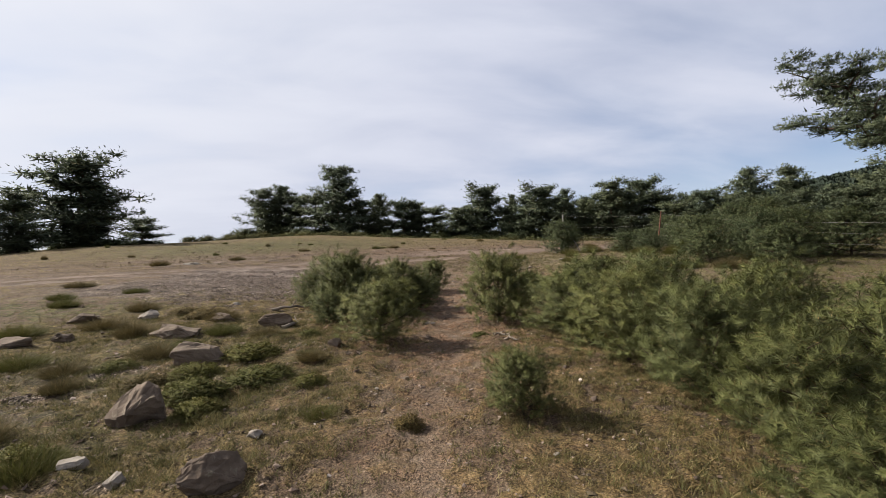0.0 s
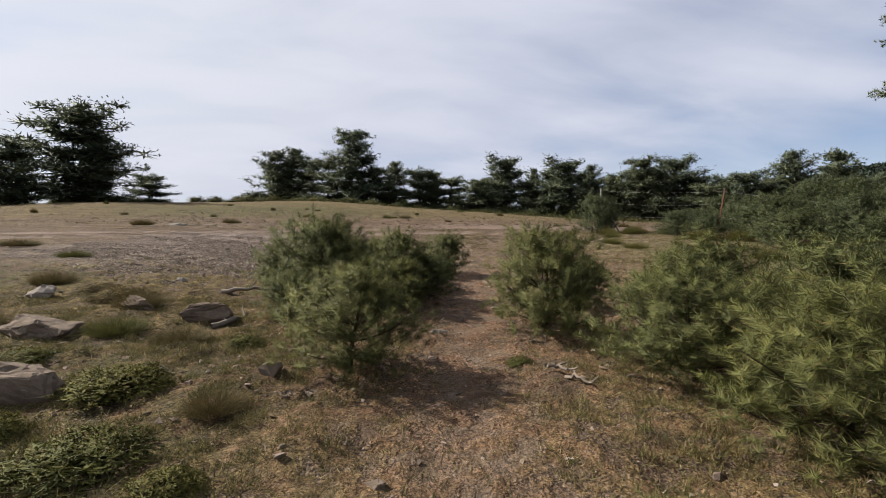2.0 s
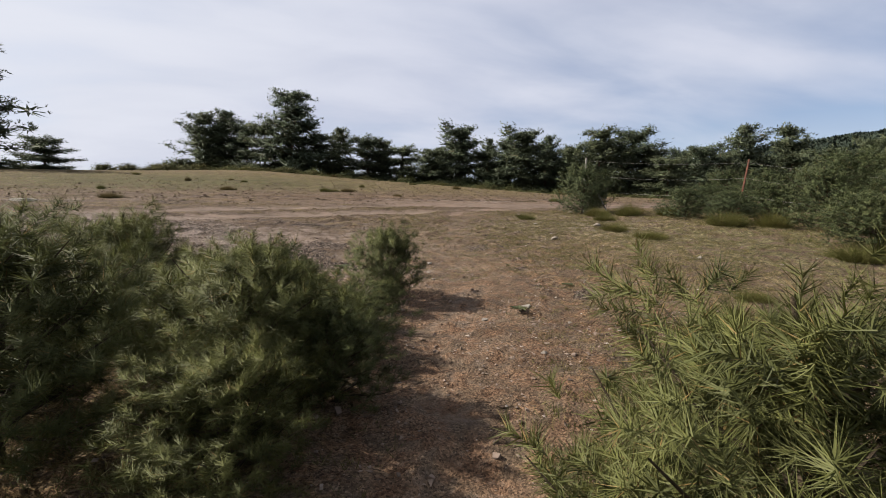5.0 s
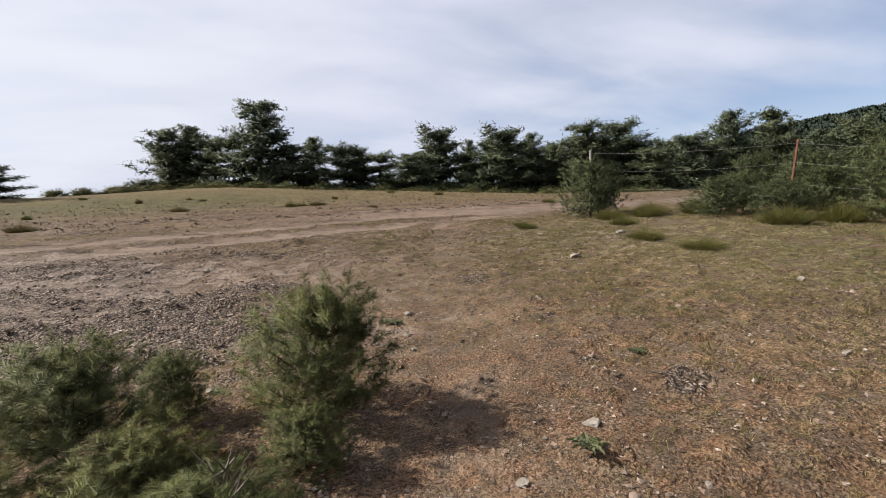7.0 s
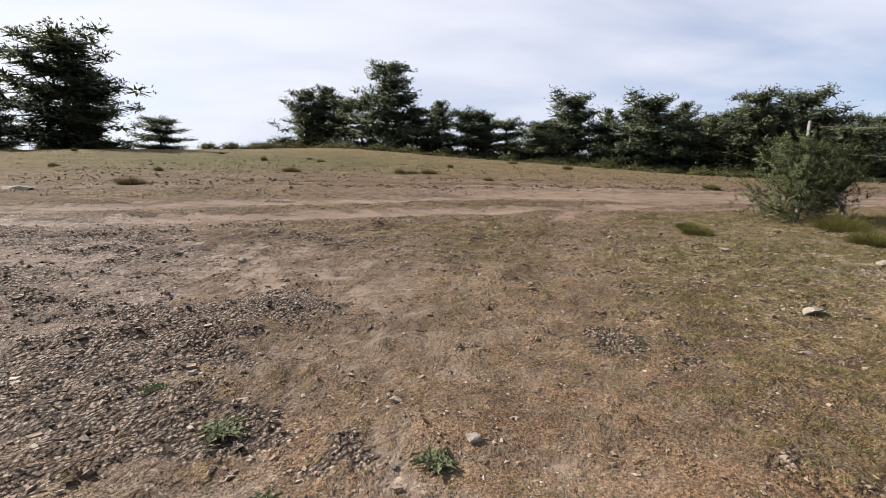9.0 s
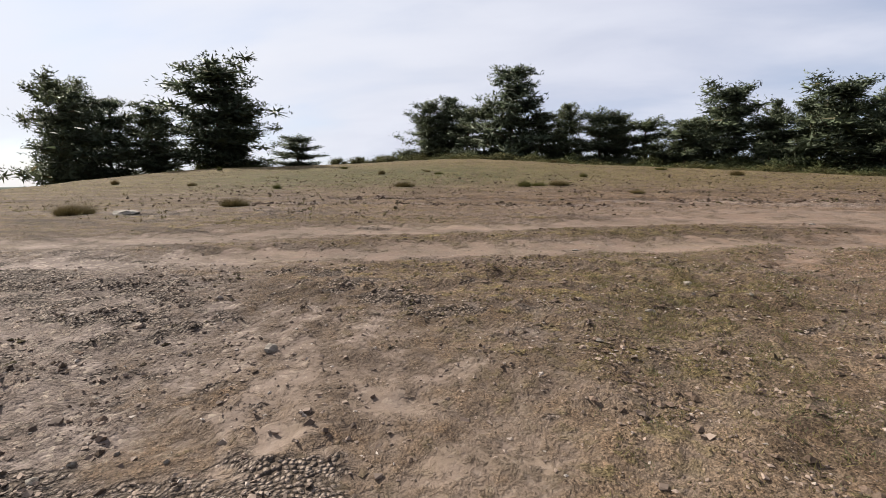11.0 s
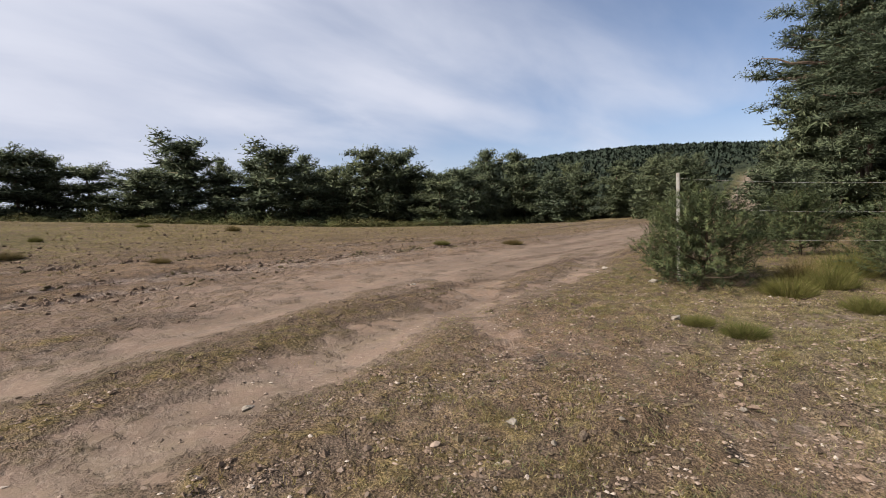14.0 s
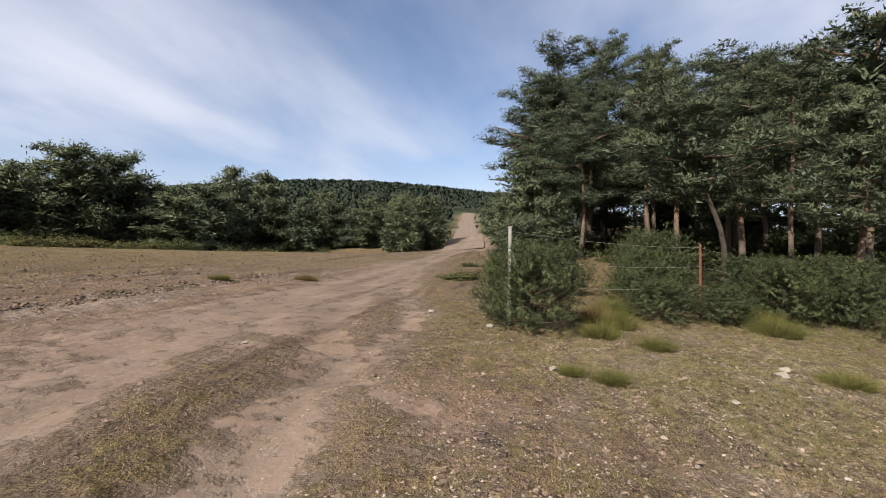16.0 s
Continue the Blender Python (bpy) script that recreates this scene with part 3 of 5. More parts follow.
gx, gy = steps(-5.5, 11.0, 0.08, -1500, 1700), steps(1.5, 35.0, 0.08, -900, 1700)
mx, my = np.meshgrid(gx, gy)
fx, fy = mx.ravel(), my.ravel()
idx = np.arange(len(fx)).reshape(mx.shape)
quads = np.stack([idx[:-1, :-1], idx[:-1, 1:], idx[1:, 1:], idx[1:, :-1]], -1).reshape(-1, 4)
bare, grassy, greenish, stony = cover(fx, fy)
# "wooded" marks the far ground that is painted dark as tree shade
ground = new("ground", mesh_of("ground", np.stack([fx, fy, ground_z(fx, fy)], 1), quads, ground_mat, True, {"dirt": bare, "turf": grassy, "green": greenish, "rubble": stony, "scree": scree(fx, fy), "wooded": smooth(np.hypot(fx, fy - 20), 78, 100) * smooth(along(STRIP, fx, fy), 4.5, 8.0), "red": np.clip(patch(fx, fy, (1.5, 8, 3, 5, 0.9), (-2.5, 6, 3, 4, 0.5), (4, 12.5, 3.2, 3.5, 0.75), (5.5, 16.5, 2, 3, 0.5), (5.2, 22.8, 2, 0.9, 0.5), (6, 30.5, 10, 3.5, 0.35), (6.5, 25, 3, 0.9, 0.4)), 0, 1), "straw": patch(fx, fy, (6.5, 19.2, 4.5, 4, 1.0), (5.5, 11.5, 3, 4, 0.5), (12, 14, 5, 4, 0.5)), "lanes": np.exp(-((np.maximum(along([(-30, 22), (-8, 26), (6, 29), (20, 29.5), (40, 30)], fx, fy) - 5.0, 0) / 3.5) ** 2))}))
tagged(ground, "dry heath ground with bare reddish wheel ruts and thin turf", "ground", kind="structure")


def draped(name, line, width, lift, mat, label):
    """A strip of bare earth that follows the hillside."""
    pts = []
    for (ax, ay), (bx, by) in zip(line, line[1:]):
        n = int(math.hypot(bx - ax, by - ay) / 3)
        pts += [(ax + (bx - ax) * k / n, ay + (by - ay) * k / n) for k in range(n)]
    pts = np.array(pts)
    way = unit(np.gradient(pts, axis=0))
    side = np.stack([-way[:, 1], way[:, 0]], 1)
    cols = np.linspace(-0.5, 0.5, 5)
    half = width * (1 + 0.25 * ripple(pts[:, 0], pts[:, 1], 23.0, 31))
    xy = pts[:, None] + side[:, None] * (cols[None] * half[:, None])[..., None]
    z = ground_z(xy[..., 0], xy[..., 1]) + lift * smooth(pts[:, 0], 40, 110)[:, None] + 0.02 - 0.05 * np.abs(cols)[None]
    i = np.arange((len(pts) - 1) * 5).reshape(-1, 5)[:, :4]
    f = np.stack([i, i + 1, i + 6, i + 5], -1).reshape(-1, 4)
    v = np.concatenate([xy, z[..., None]], -1).reshape(-1, 3)
    one = np.ones(len(v))
    tagged(new(name, mesh_of(name, v, f, mat, True, {"dirt": one, "turf": one * 0.2, "green": one * 0, "rubble": one * 0, "scree": one * 0, "red": one * 0, "wooded": one * 0, "straw": one * 0, "lanes": one * 0})), label, "track", kind="structure")


draped("road", [(58, 32.0), (91, 37.2), (212, 56.4)], 5.6, 0.9, ground_mat, "pale bare firebreak track climbing the wooded hill")


# ---- builders ----
def tube(path, radii, sides=6):
    """Vertices and quads of a tapering tube along a path."""
    path = np.asarray(path, float)
    way = unit(np.gradient(path, axis=0))
    ref = np.where(np.abs(way[:, 2:3]) > 0.9, [[1.0, 0, 0]], [[0, 0, 1.0]])
    a = unit(np.cross(way, ref))
    b = np.cross(way, a)
    ang = np.linspace(0, 2 * np.pi, sides, endpoint=False)
    ring = a[:, None] * np.cos(ang)[None, :, None] + b[:, None] * np.sin(ang)[None, :, None]
    v = (path[:, None] + ring * np.asarray(radii)[:, None, None]).reshape(-1, 3)
    i = np.arange(len(path) - 1)[:, None] * sides
    j = np.arange(sides)[None]
    f = np.stack([i + j, i + (j + 1) % sides, i + sides + (j + 1) % sides, i + sides + j], -1).reshape(-1, 4)
    return v, f


def joined(pieces):
    vs, fs, n = [], [], 0
    for v, f in pieces:
        vs.append(v)
        fs.append(f + n)
        n += len(v)
    return np.concatenate(vs), np.concatenate(fs)


def blades(base, way, length, width, rng):
    """One thin triangle for each base point."""
    side = unit(np.cross(way, rng.normal(size=way.shape)))
    half = side * np.asarray(width)[:, None] / 2
    v = np.stack([base - half, base + half, base + way * np.asarray(length)[:, None]], 1).reshape(-1, 3)
    return v, np.arange(len(v)).reshape(-1, 3)


def facing(leaf, soft):
    """Turns each triangle to its soft normal; soft has one row for each triangle."""
    v, f = leaf
    q = v.reshape(-1, 3, 3)
    away = np.einsum("ij,ij->i", np.cross(q[:, 1] - q[:, 0], q[:, 2] - q[:, 0]), soft) < 0
    q[away] = q[away][:, [1, 0, 2]]
    return q.reshape(-1, 3), f, np.repeat(unit(soft), 3, 0)


def clumps(centres, size, rng, rays=24, broad=0.34):
    """Dense hearts of foliage: needles that radiate from each centre, thick within and ragged outside."""
    n = len(centres)
    o = unit(rng.normal(size=(n, rays, 3)))
    way = o * size[:, None] * rng.uniform(0.6, 1.1, (n, rays, 1))
    long = np.linalg.norm(way, axis=2)
    base = centres[:, None] + way * rng.uniform(0.0, 0.35, (n, rays, 1))
    leaf = blades(base.reshape(-1, 3), (way / long[..., None]).reshape(-1, 3), (long * 0.85).ravel(), np.repeat(size[:, 0] * broad, rays), rng)
    return facing(leaf, (o + [0, 0, 0.25]).reshape(-1, 3) + rng.normal(0, 0.35, (n * rays, 3)))


def gathered(groups):
    """Leaf groups (vertices, faces, normals) and the tone of each one's triangles, joined."""
    vs, fs, ns, ts, n = [], [], [], [], 0
    for (v, f, soft), tone in groups:
        vs.append(v)
        fs.append(f + n)
        ns.append(soft)
        ts.append(np.repeat(tone, 3))
        n += len(v)
    return np.concatenate(vs), np.concatenate(fs), np.concatenate(ns), np.concatenate(ts)


def brush(starts, ways, lengths, per, needle, width, spread, rng):
    """Needles that stand round twigs and lean forward along them."""
    n = len(starts)
    s = rng.uniform(0.05, 1.05, (n, per))
    base = starts[:, None] + ways[:, None] * (s * lengths[:, None])[..., None]
    lean = rng.normal(spread, 0.22, (n, per))
    perp = unit(np.cross(ways[:, None], rng.normal(size=(n, per, 3))))
    way = unit(ways[:, None] * np.cos(lean)[..., None] + perp * np.sin(lean)[..., None] + [0, 0, 0.12])
    ln = needle * rng.uniform(0.65, 1.15, n * per)
    return blades(base.reshape(-1, 3), way.reshape(-1, 3), ln, np.full(n * per, width), rng)


def young_pine_parts(seed, shoots=380, per=96, needle=0.066, width=0.0022, lobes=7, core=340, heart=0.105, rays=30, broad=0.06, whorls=5):
    """A bushy young pine one unit tall and wide: stem, a list of branches, needles. Upturned shoots like bottle brushes
    stand on branches in whorls; the top is a leader with a ring of smaller candles."""
    rng = np.random.RandomState(seed)
    zs = np.linspace(0, 0.9, 10)
    stem = np.stack([0.03 * np.sin(zs * 5 + seed), 0.03 * np.cos(zs * 4 + seed) - 0.03, zs], 1)
    stem_mesh = tube(stem, 0.016 * (1 - zs) + 0.003, 6)

    def axis(z):
        return np.array([np.interp(z, zs, stem[:, 0]), np.interp(z, zs, stem[:, 1]), z])

    pos, way, ln, branches = [], [], [], []
    hearts = [(axis(z), w) for z, w in ((0.18, 1.3), (0.3, 1.25), (0.42, 1.05), (0.55, 0.8))]
    per_whorl = max(4, lobes)
    quota = shoots / (whorls * per_whorl)
    for k in range(whorls):
        u = (k + 0.3) / whorls
        z0 = 0.06 + 0.72 * u
        turn = rng.uniform(0, 6.28)
        for j in range(per_whorl):
            a = turn + j * 6.28 / per_whorl + rng.normal(0, 0.22)
            r = (0.44 * (1 - u ** 2.0) + 0.07) * rng.uniform(0.72, 1.12)
            rise = 0.12 + 0.5 * u + rng.normal(0, 0.12)
            out = np.array([math.cos(a), math.sin(a), 0.0])
            f = np.linspace(0, 1, 6)[:, None]
            p = axis(z0) + out * r * f + np.array([0, 0, 1.0]) * (rise * r * f + 0.30 * r * f * f)
            p[1:] += rng.normal(0, 0.010, (5, 3))
            branches.append(tube(p, np.linspace(0.008, 0.002, 6), 4))
            hearts += [(p[2], 0.75), (p[3], 0.8), (p[4], 0.6)]
            for _ in range(int(quota * (0.55 + 0.9 * r / 0.5))):
                g = rng.uniform(0.15, 1.0) ** 0.75
                q = axis(z0) + out * r * g + np.array([0, 0, 1.0]) * (rise * r * g + 0.30 * r * g * g)
                side = np.array([-out[1], out[0], 0]) * rng.normal(0, 0.19) * (0.45 + r)
                q = q + side + [0, 0, rng.normal(0.01, 0.055)]
                if q[2] < 0.03:
                    q[2] = rng.uniform(0.03, 0.09)
                pos.append(q)
                way.append(unit(out * rng.uniform(0.25, 0.9) + side * 2.0 + np.array([0, 0, rng.uniform(0.2, 1.0)]) + rng.normal(0, 0.35, 3)))
                ln.append(rng.uniform(0.035, 0.085))
    for j in range(9):
        a = j * 0.7 + rng.uniform(-0.2, 0.2)
        pos.append(axis(rng.uniform(0.74, 0.84)) + rng.normal(0, 0.012, 3))
        way.append(unit(np.array([math.cos(a) * 0.55, math.sin(a) * 0.55, rng.uniform(0.7, 1.3)])))
        ln.append(rng.uniform(0.06, 0.10))
    pos.append(axis(0.84))
    way.append(np.array([0.0, 0.0, 1.0]))
    ln.append(0.10)
    pos, way, ln = np.array(pos), np.array(way), np.array(ln)
    n = len(pos)
    leaf = brush(pos - way * 0.03, way, ln + 0.03, per, needle, width, 1.0, rng)
    tri = leaf[0].reshape(-1, 3, 3)
    soft = 0.6 * unit(tri[:, 2] - tri[:, 0]) + 0.6 * unit(tri[:, 0] - [0, 0, 0.25]) + rng.normal(0, 0.25, (len(tri), 3))
    tone = np.repeat(np.clip(rng.uniform(0, 1, n) * 0.8 + 0.2 * (ln > 0.06), 0, 1), per)
    centre, big = np.array([h[0] for h in hearts]), np.array([h[1] for h in hearts])
    pick = rng.randint(0, len(centre), core)
    size = heart * big[pick][:, None] * [1, 1, 0.9]
    deep = centre[pick] + rng.normal(0, 0.035, (core, 3))
    deep[:, 2] = np.maximum(deep[:, 2], 0.06)
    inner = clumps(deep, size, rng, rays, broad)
    # inner needles keep to the dark half of the tones, as painted inner shade
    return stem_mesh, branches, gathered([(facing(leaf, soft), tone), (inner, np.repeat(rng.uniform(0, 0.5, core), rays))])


def spray(centres, outward, size, count, rng, slim=0.2):
    """A tuft of needle sprays at each centre, mostly turned up and outward."""
    n = len(centres)
    way = unit(rng.normal(size=(n, count, 3)) * 0.75 + outward[:, None] * 0.5 + [0, 0, 0.45])
    ln = (np.broadcast_to(np.asarray(size), (n,))[:, None] * rng.uniform(0.6, 1.2, (n, count))).ravel()
    base = np.repeat(centres, count, 0) - way.reshape(-1, 3) * ln[:, None] * 0.25
    return blades(base, way.reshape(-1, 3), ln, ln * slim * rng.uniform(0.8, 1.3, n * count), rng)


def pine_parts(seed, bare=0.25, reach=0.46, limbs=44, on_limb=4, tufts=18, size=0.034, count=5, lean=(0.0, 0.0), layers=8, base=0.7, peak=0.3, blunt=0.6, slim=0.2, girth=0.016, pad=0.08, stretch=1.2, gaps=0.12, flat=0.42, core=300, rays=20, broad=0.2, each=3, tips=5, thick=1.5):
    """A grown pine one unit tall and wide: trunk, limbs in loose whorls, and cushions of needles along their outer ends.
    bare: height of the lowest green; base: breadth there; peak: where the crown is broadest; blunt: how rounded its top is;
    stretch: how much taller than wide the tree stands, so that cushions and needles keep their proportions."""
    rng = np.random.RandomState(seed)
    up = stretch
    zs = np.linspace(-0.02, 0.96, 12)
    cx = lean[0] * np.abs(zs) ** 1.6 + 0.016 * np.sin(zs * 9 + rng.uniform(0, 6))
    cy = lean[1] * np.abs(zs) ** 1.6 + 0.016 * np.cos(zs * 8 + rng.uniform(0, 6))
    trunk = tube(np.stack([cx, cy, zs], 1), (girth * (1.02 - zs) ** 0.8 + 0.0025 + 0.006 * np.exp(-zs / 0.02)) * up, 8)
    ph = rng.uniform(0, 6.28, 3)
    uneven = rng.uniform(0.78, 1.12, layers + 2)

    def axis(z):
        return np.array([np.interp(z, zs, cx), np.interp(z, zs, cy), z * up])

    def breadth(u, a):
        prof = base + (1 - base) * math.sin(min(1.0, u / peak) * math.pi / 2)
        if u > peak:
            prof *= max(0.0, 1 - ((u - peak) / (1.04 - peak)) ** 1.5) ** blunt
        prof *= uneven[int(u * layers)] * 0.5 + 0.5
        return prof, reach * prof * uneven[int(u * layers)] ** 0.5 * (1 + 0.18 * math.sin(2 * a + ph[0] + 3 * u) + 0.16 * math.sin(3 * a + ph[1] - 7 * u))

    boughs, spots, widths, outs, inner, stout = [], [], [], [], [], []
    for i in range(limbs):
        u = (i + rng.uniform(0, 1)) / limbs
        u = 0.35 * u + 0.65 * (math.floor(u * layers) + rng.uniform(0.15, 0.6)) / layers
        a = i * 2.4 + rng.normal(0, 0.35)
        prof, edge = breadth(u, a)
        edge *= rng.uniform(0.78, 1.06)
        if rng.uniform() < gaps:
            edge *= 0.45
        out = np.array([math.cos(a), math.sin(a), 0.0])
        side = np.array([-out[1], out[0], 0.0])
        rise = -0.12 + 0.60 * u ** 1.5 + rng.normal(0, 0.08)
        foot = axis(bare + (0.94 - bare) * u)
        f = np.linspace(0, 1, 6)[:, None]
        p = foot + out * edge * f + np.array([0, 0, 1.0]) * (rise * edge * f + 0.16 * edge * f * f)
        p[1:-1] += rng.normal(0, 0.02, (4, 3)) * edge
        if i % each == 0:
            boughs.append(tube(p * [1, 1, 1 / up], np.linspace(0.0085, 0.002, 6) * (0.45 + 0.7 * edge / reach), 4))
        for j in range(on_limb):
            g = 1.0 - 0.62 * (j / max(1, on_limb - 1)) * rng.uniform(0.8, 1.15)
            q = foot + out * edge * g + np.array([0, 0, 1.0]) * (rise * edge * g + 0.16 * edge * g * g)
            q = q + side * np.clip(rng.normal(0, 0.24), -0.36, 0.36) * edge * (0.35 + g * 0.5) + [0, 0, rng.normal(0.02, 0.02)]
            spots.append(q)
            widths.append(pad * rng.uniform(0.55, 1.25) * (0.34 + 0.72 * prof))
            outs.append(out)
        inner.append(foot + out * edge * rng.uniform(0.05, 0.6) + [0, 0, rise * edge * 0.3])
        stout.append(0.3 + 0.7 * prof)
    for j in range(tips):
        spots.append(axis(0.935 - 0.03 * j) + np.array([rng.normal(0, 0.02 * j), rng.normal(0, 0.02 * j), 0]))
        widths.append(pad * (0.36 + 0.10 * j))
        outs.append(np.array([0, 0, 1.0]))
    spots, widths, outs = np.array(spots), np.array(widths), np.array(outs)
    n = len(spots)
    o = unit(rng.normal(size=(n, tufts, 3)))
    o[..., 2] = np.where(rng.uniform(0, 1, (n, tufts)) < 0.74, np.abs(o[..., 2]), -0.45 * np.abs(o[..., 2]))
    away = o * (rng.uniform(0.10, 1, (n, tufts, 1)) ** 0.4) * widths[:, None, None] * np.array([1, 1, flat])
    centre = (spots[:, None] + away).reshape(-1, 3)
    push = unit(away + outs[:, None] * 0.35 * widths[:, None, None]).reshape(-1, 3)
    leaf = spray(centre, push, size, count, rng, slim)
    soft = np.repeat(unit(o + [0, 0, 0.35]).reshape(-1, 3), count, 0) + rng.normal(0, 0.25, (n * tufts * count, 3))
    tone = np.clip(np.repeat(rng.uniform(0.1, 0.9, n), tufts) + rng.normal(0, 0.22, n * tufts), 0, 1)
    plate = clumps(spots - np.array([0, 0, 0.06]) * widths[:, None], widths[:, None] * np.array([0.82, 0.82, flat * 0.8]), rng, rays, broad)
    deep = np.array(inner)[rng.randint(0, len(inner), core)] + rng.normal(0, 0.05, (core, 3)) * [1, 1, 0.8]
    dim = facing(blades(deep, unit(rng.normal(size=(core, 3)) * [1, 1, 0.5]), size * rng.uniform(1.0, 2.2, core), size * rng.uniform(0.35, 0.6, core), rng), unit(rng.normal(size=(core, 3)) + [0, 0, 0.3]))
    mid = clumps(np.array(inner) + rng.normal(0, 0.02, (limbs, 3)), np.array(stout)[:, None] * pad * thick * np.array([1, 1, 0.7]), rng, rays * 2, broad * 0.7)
    # hearts, cushion cores and deep needles get darker tones: crown shade put into colour
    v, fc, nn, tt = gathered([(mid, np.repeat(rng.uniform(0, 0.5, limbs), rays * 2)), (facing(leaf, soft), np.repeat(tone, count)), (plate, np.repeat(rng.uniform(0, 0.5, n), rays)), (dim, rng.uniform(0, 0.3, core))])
    return trunk, boughs, (v * [1, 1, 1 / up], fc, unit(nn * [1, 1, up]), tt)


def shrub_parts(seed, flat=0.58, n=280, size=0.048, count=5):
    """A dense rounded shrub, one unit wide and flat units tall."""
    rng = np.random.RandomState(seed)
    o = unit(rng.normal(size=(n, 3)))
    o[:, 2] = np.abs(o[:, 2])
    lump = 0.5 + 0.12 * ripple(o[:, 0] * 1.5 + seed, o[:, 1] * 1.5 + o[:, 2], 1.2, seed)
    c = o * (lump * rng.uniform(0.72, 1.0, n))[:, None] * [1, 1, flat * 1.75]
    stems = [tube(np.array([[0, 0, 0], q * 0.5, q * 0.9]), (0.02, 0.012, 0.004), 4) for q in c[:22]]
    soft = np.repeat(o, count, 0) + rng.normal(0, 0.3, (n * count, 3))
    k = n // 6
    heart = clumps(c[:k] * rng.uniform(0.4, 0.86, (k, 1)), np.tile([0.17, 0.17, 0.13], (k, 1)), rng, 26, 0.14)
    return joined(stems), gathered([(facing(spray(c, o, size, count, rng, 0.28), soft), rng.uniform(0, 1, n * count)), (heart, rng.uniform(0, 1, k * 26))])


def tuft_parts(seed, n=420, tall=1.0, spread=0.5):
    """A dense tuft of fine stems one unit tall, fanning out from its base."""
    rng = np.random.RandomState(seed)
    a, q = rng.uniform(0, 6.28, n), np.sqrt(rng.uniform(0, 1, n))
    base = np.stack([np.cos(a) * q * 0.38, np.sin(a) * q * 0.38, rng.uniform(0, 0.3, n) * (1 - q)], 1)
    way = unit(np.stack([np.cos(a) * q * spread, np.sin(a) * q * spread, np.ones(n)], 1) + rng.normal(0, 0.26, (n, 3)))
    ln = tall * rng.uniform(0.35, 0.85, n) * (1.1 - 0.5 * q * q)
    return blades(base, way, ln, np.full(n, 0.008), rng)


BUILT = {}


def put_thing(key, build, x, y, height, turn=0.0, wide=None, sink=0.02, tip=(0, 0)):
    """Builds a thing at its first place and copies it at the others."""
    wide = height if wide is None else wide
    m = pose(x, y, gz(x, y) - sink, tip[0], tip[1], turn)
    s = Matrix.Diagonal((wide, wide, height, 1))
    if key not in BUILT:
        ob = build()
        ob.matrix_basis = m @ s
        BUILT[key] = ob
        return ob
    old = BUILT[key].scale
    return copy_thing(BUILT[key], m @ s @ Matrix.Diagonal((1 / old[0], 1 / old[1], 1 / old[2], 1)))


def build_young_pine(seed, mat=None, label="bushy young pine with blue-green needles on dry turf", group="young pines on the heath", single=True, **shape):
    def build():
        stem, wood, leaf = young_pine_parts(seed, **shape)
        root = tagged(new("young_pine"), label, "young pine", group)
        part("stem", mesh_of("stem", *stem, twig_mat, True), root, "thin brown stem")
        if single:
            for w in wood:
                part("branch", mesh_of("branch", *w, twig_mat), root)
        else:
            tagged(part("branchwork", mesh_of("branchwork", *joined(wood), twig_mat), root), kind="stuff")
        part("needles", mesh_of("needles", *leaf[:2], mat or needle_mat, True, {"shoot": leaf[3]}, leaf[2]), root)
        return root
    return build


def build_pine(seed, mat, label, group, single=True, rind=None, **shape):
    def build():
        trunk, wood, leaf = pine_parts(seed, **shape)
        root = tagged(new("pine_tree"), label, "pine tree", group)
        part("trunk", mesh_of("trunk", *trunk, rind or bark_mat, True), root, "dark furrowed trunk" if rind else "scaly grey-brown trunk, reddish above")
        if single:
            for w in wood:
                part("limb", mesh_of("limb", *w, limb_mat), root)
        else:
            tagged(part("limbwork", mesh_of("limbwork", *joined(wood), limb_mat), root), kind="stuff")
        part("crown", mesh_of("crown", *leaf[:2], mat, True, {"shoot": leaf[3]}, leaf[2]), root)
        return root
    return build


def build_shrub(seed, mat, label, group, **shape):
    def build():
        wood, leaf = shrub_parts(seed, **shape)
        root = tagged(new("shrub"), label, "shrub", group)
        tagged(part("stemwork", mesh_of("stemwork", *wood, twig_mat), root), kind="stuff")
        part("leaves", mesh_of("leaves", *leaf[:2], mat, True, soft=leaf[2]), root)
        return root
    return build


def build_tuft(seed, mat, name, label, category, group, **shape):
    def build():
        root = tagged(new(name), label, category, group)
        part("foliage", mesh_of("foliage", *tuft_parts(seed, **shape), mat), root)
        part("dead_growth", mesh_of("dead_growth", *tuft_parts(seed + 50, 420, 0.55, 0.8), grass_mat), root, "dry straw-coloured stems round the base")
        return root
    return build


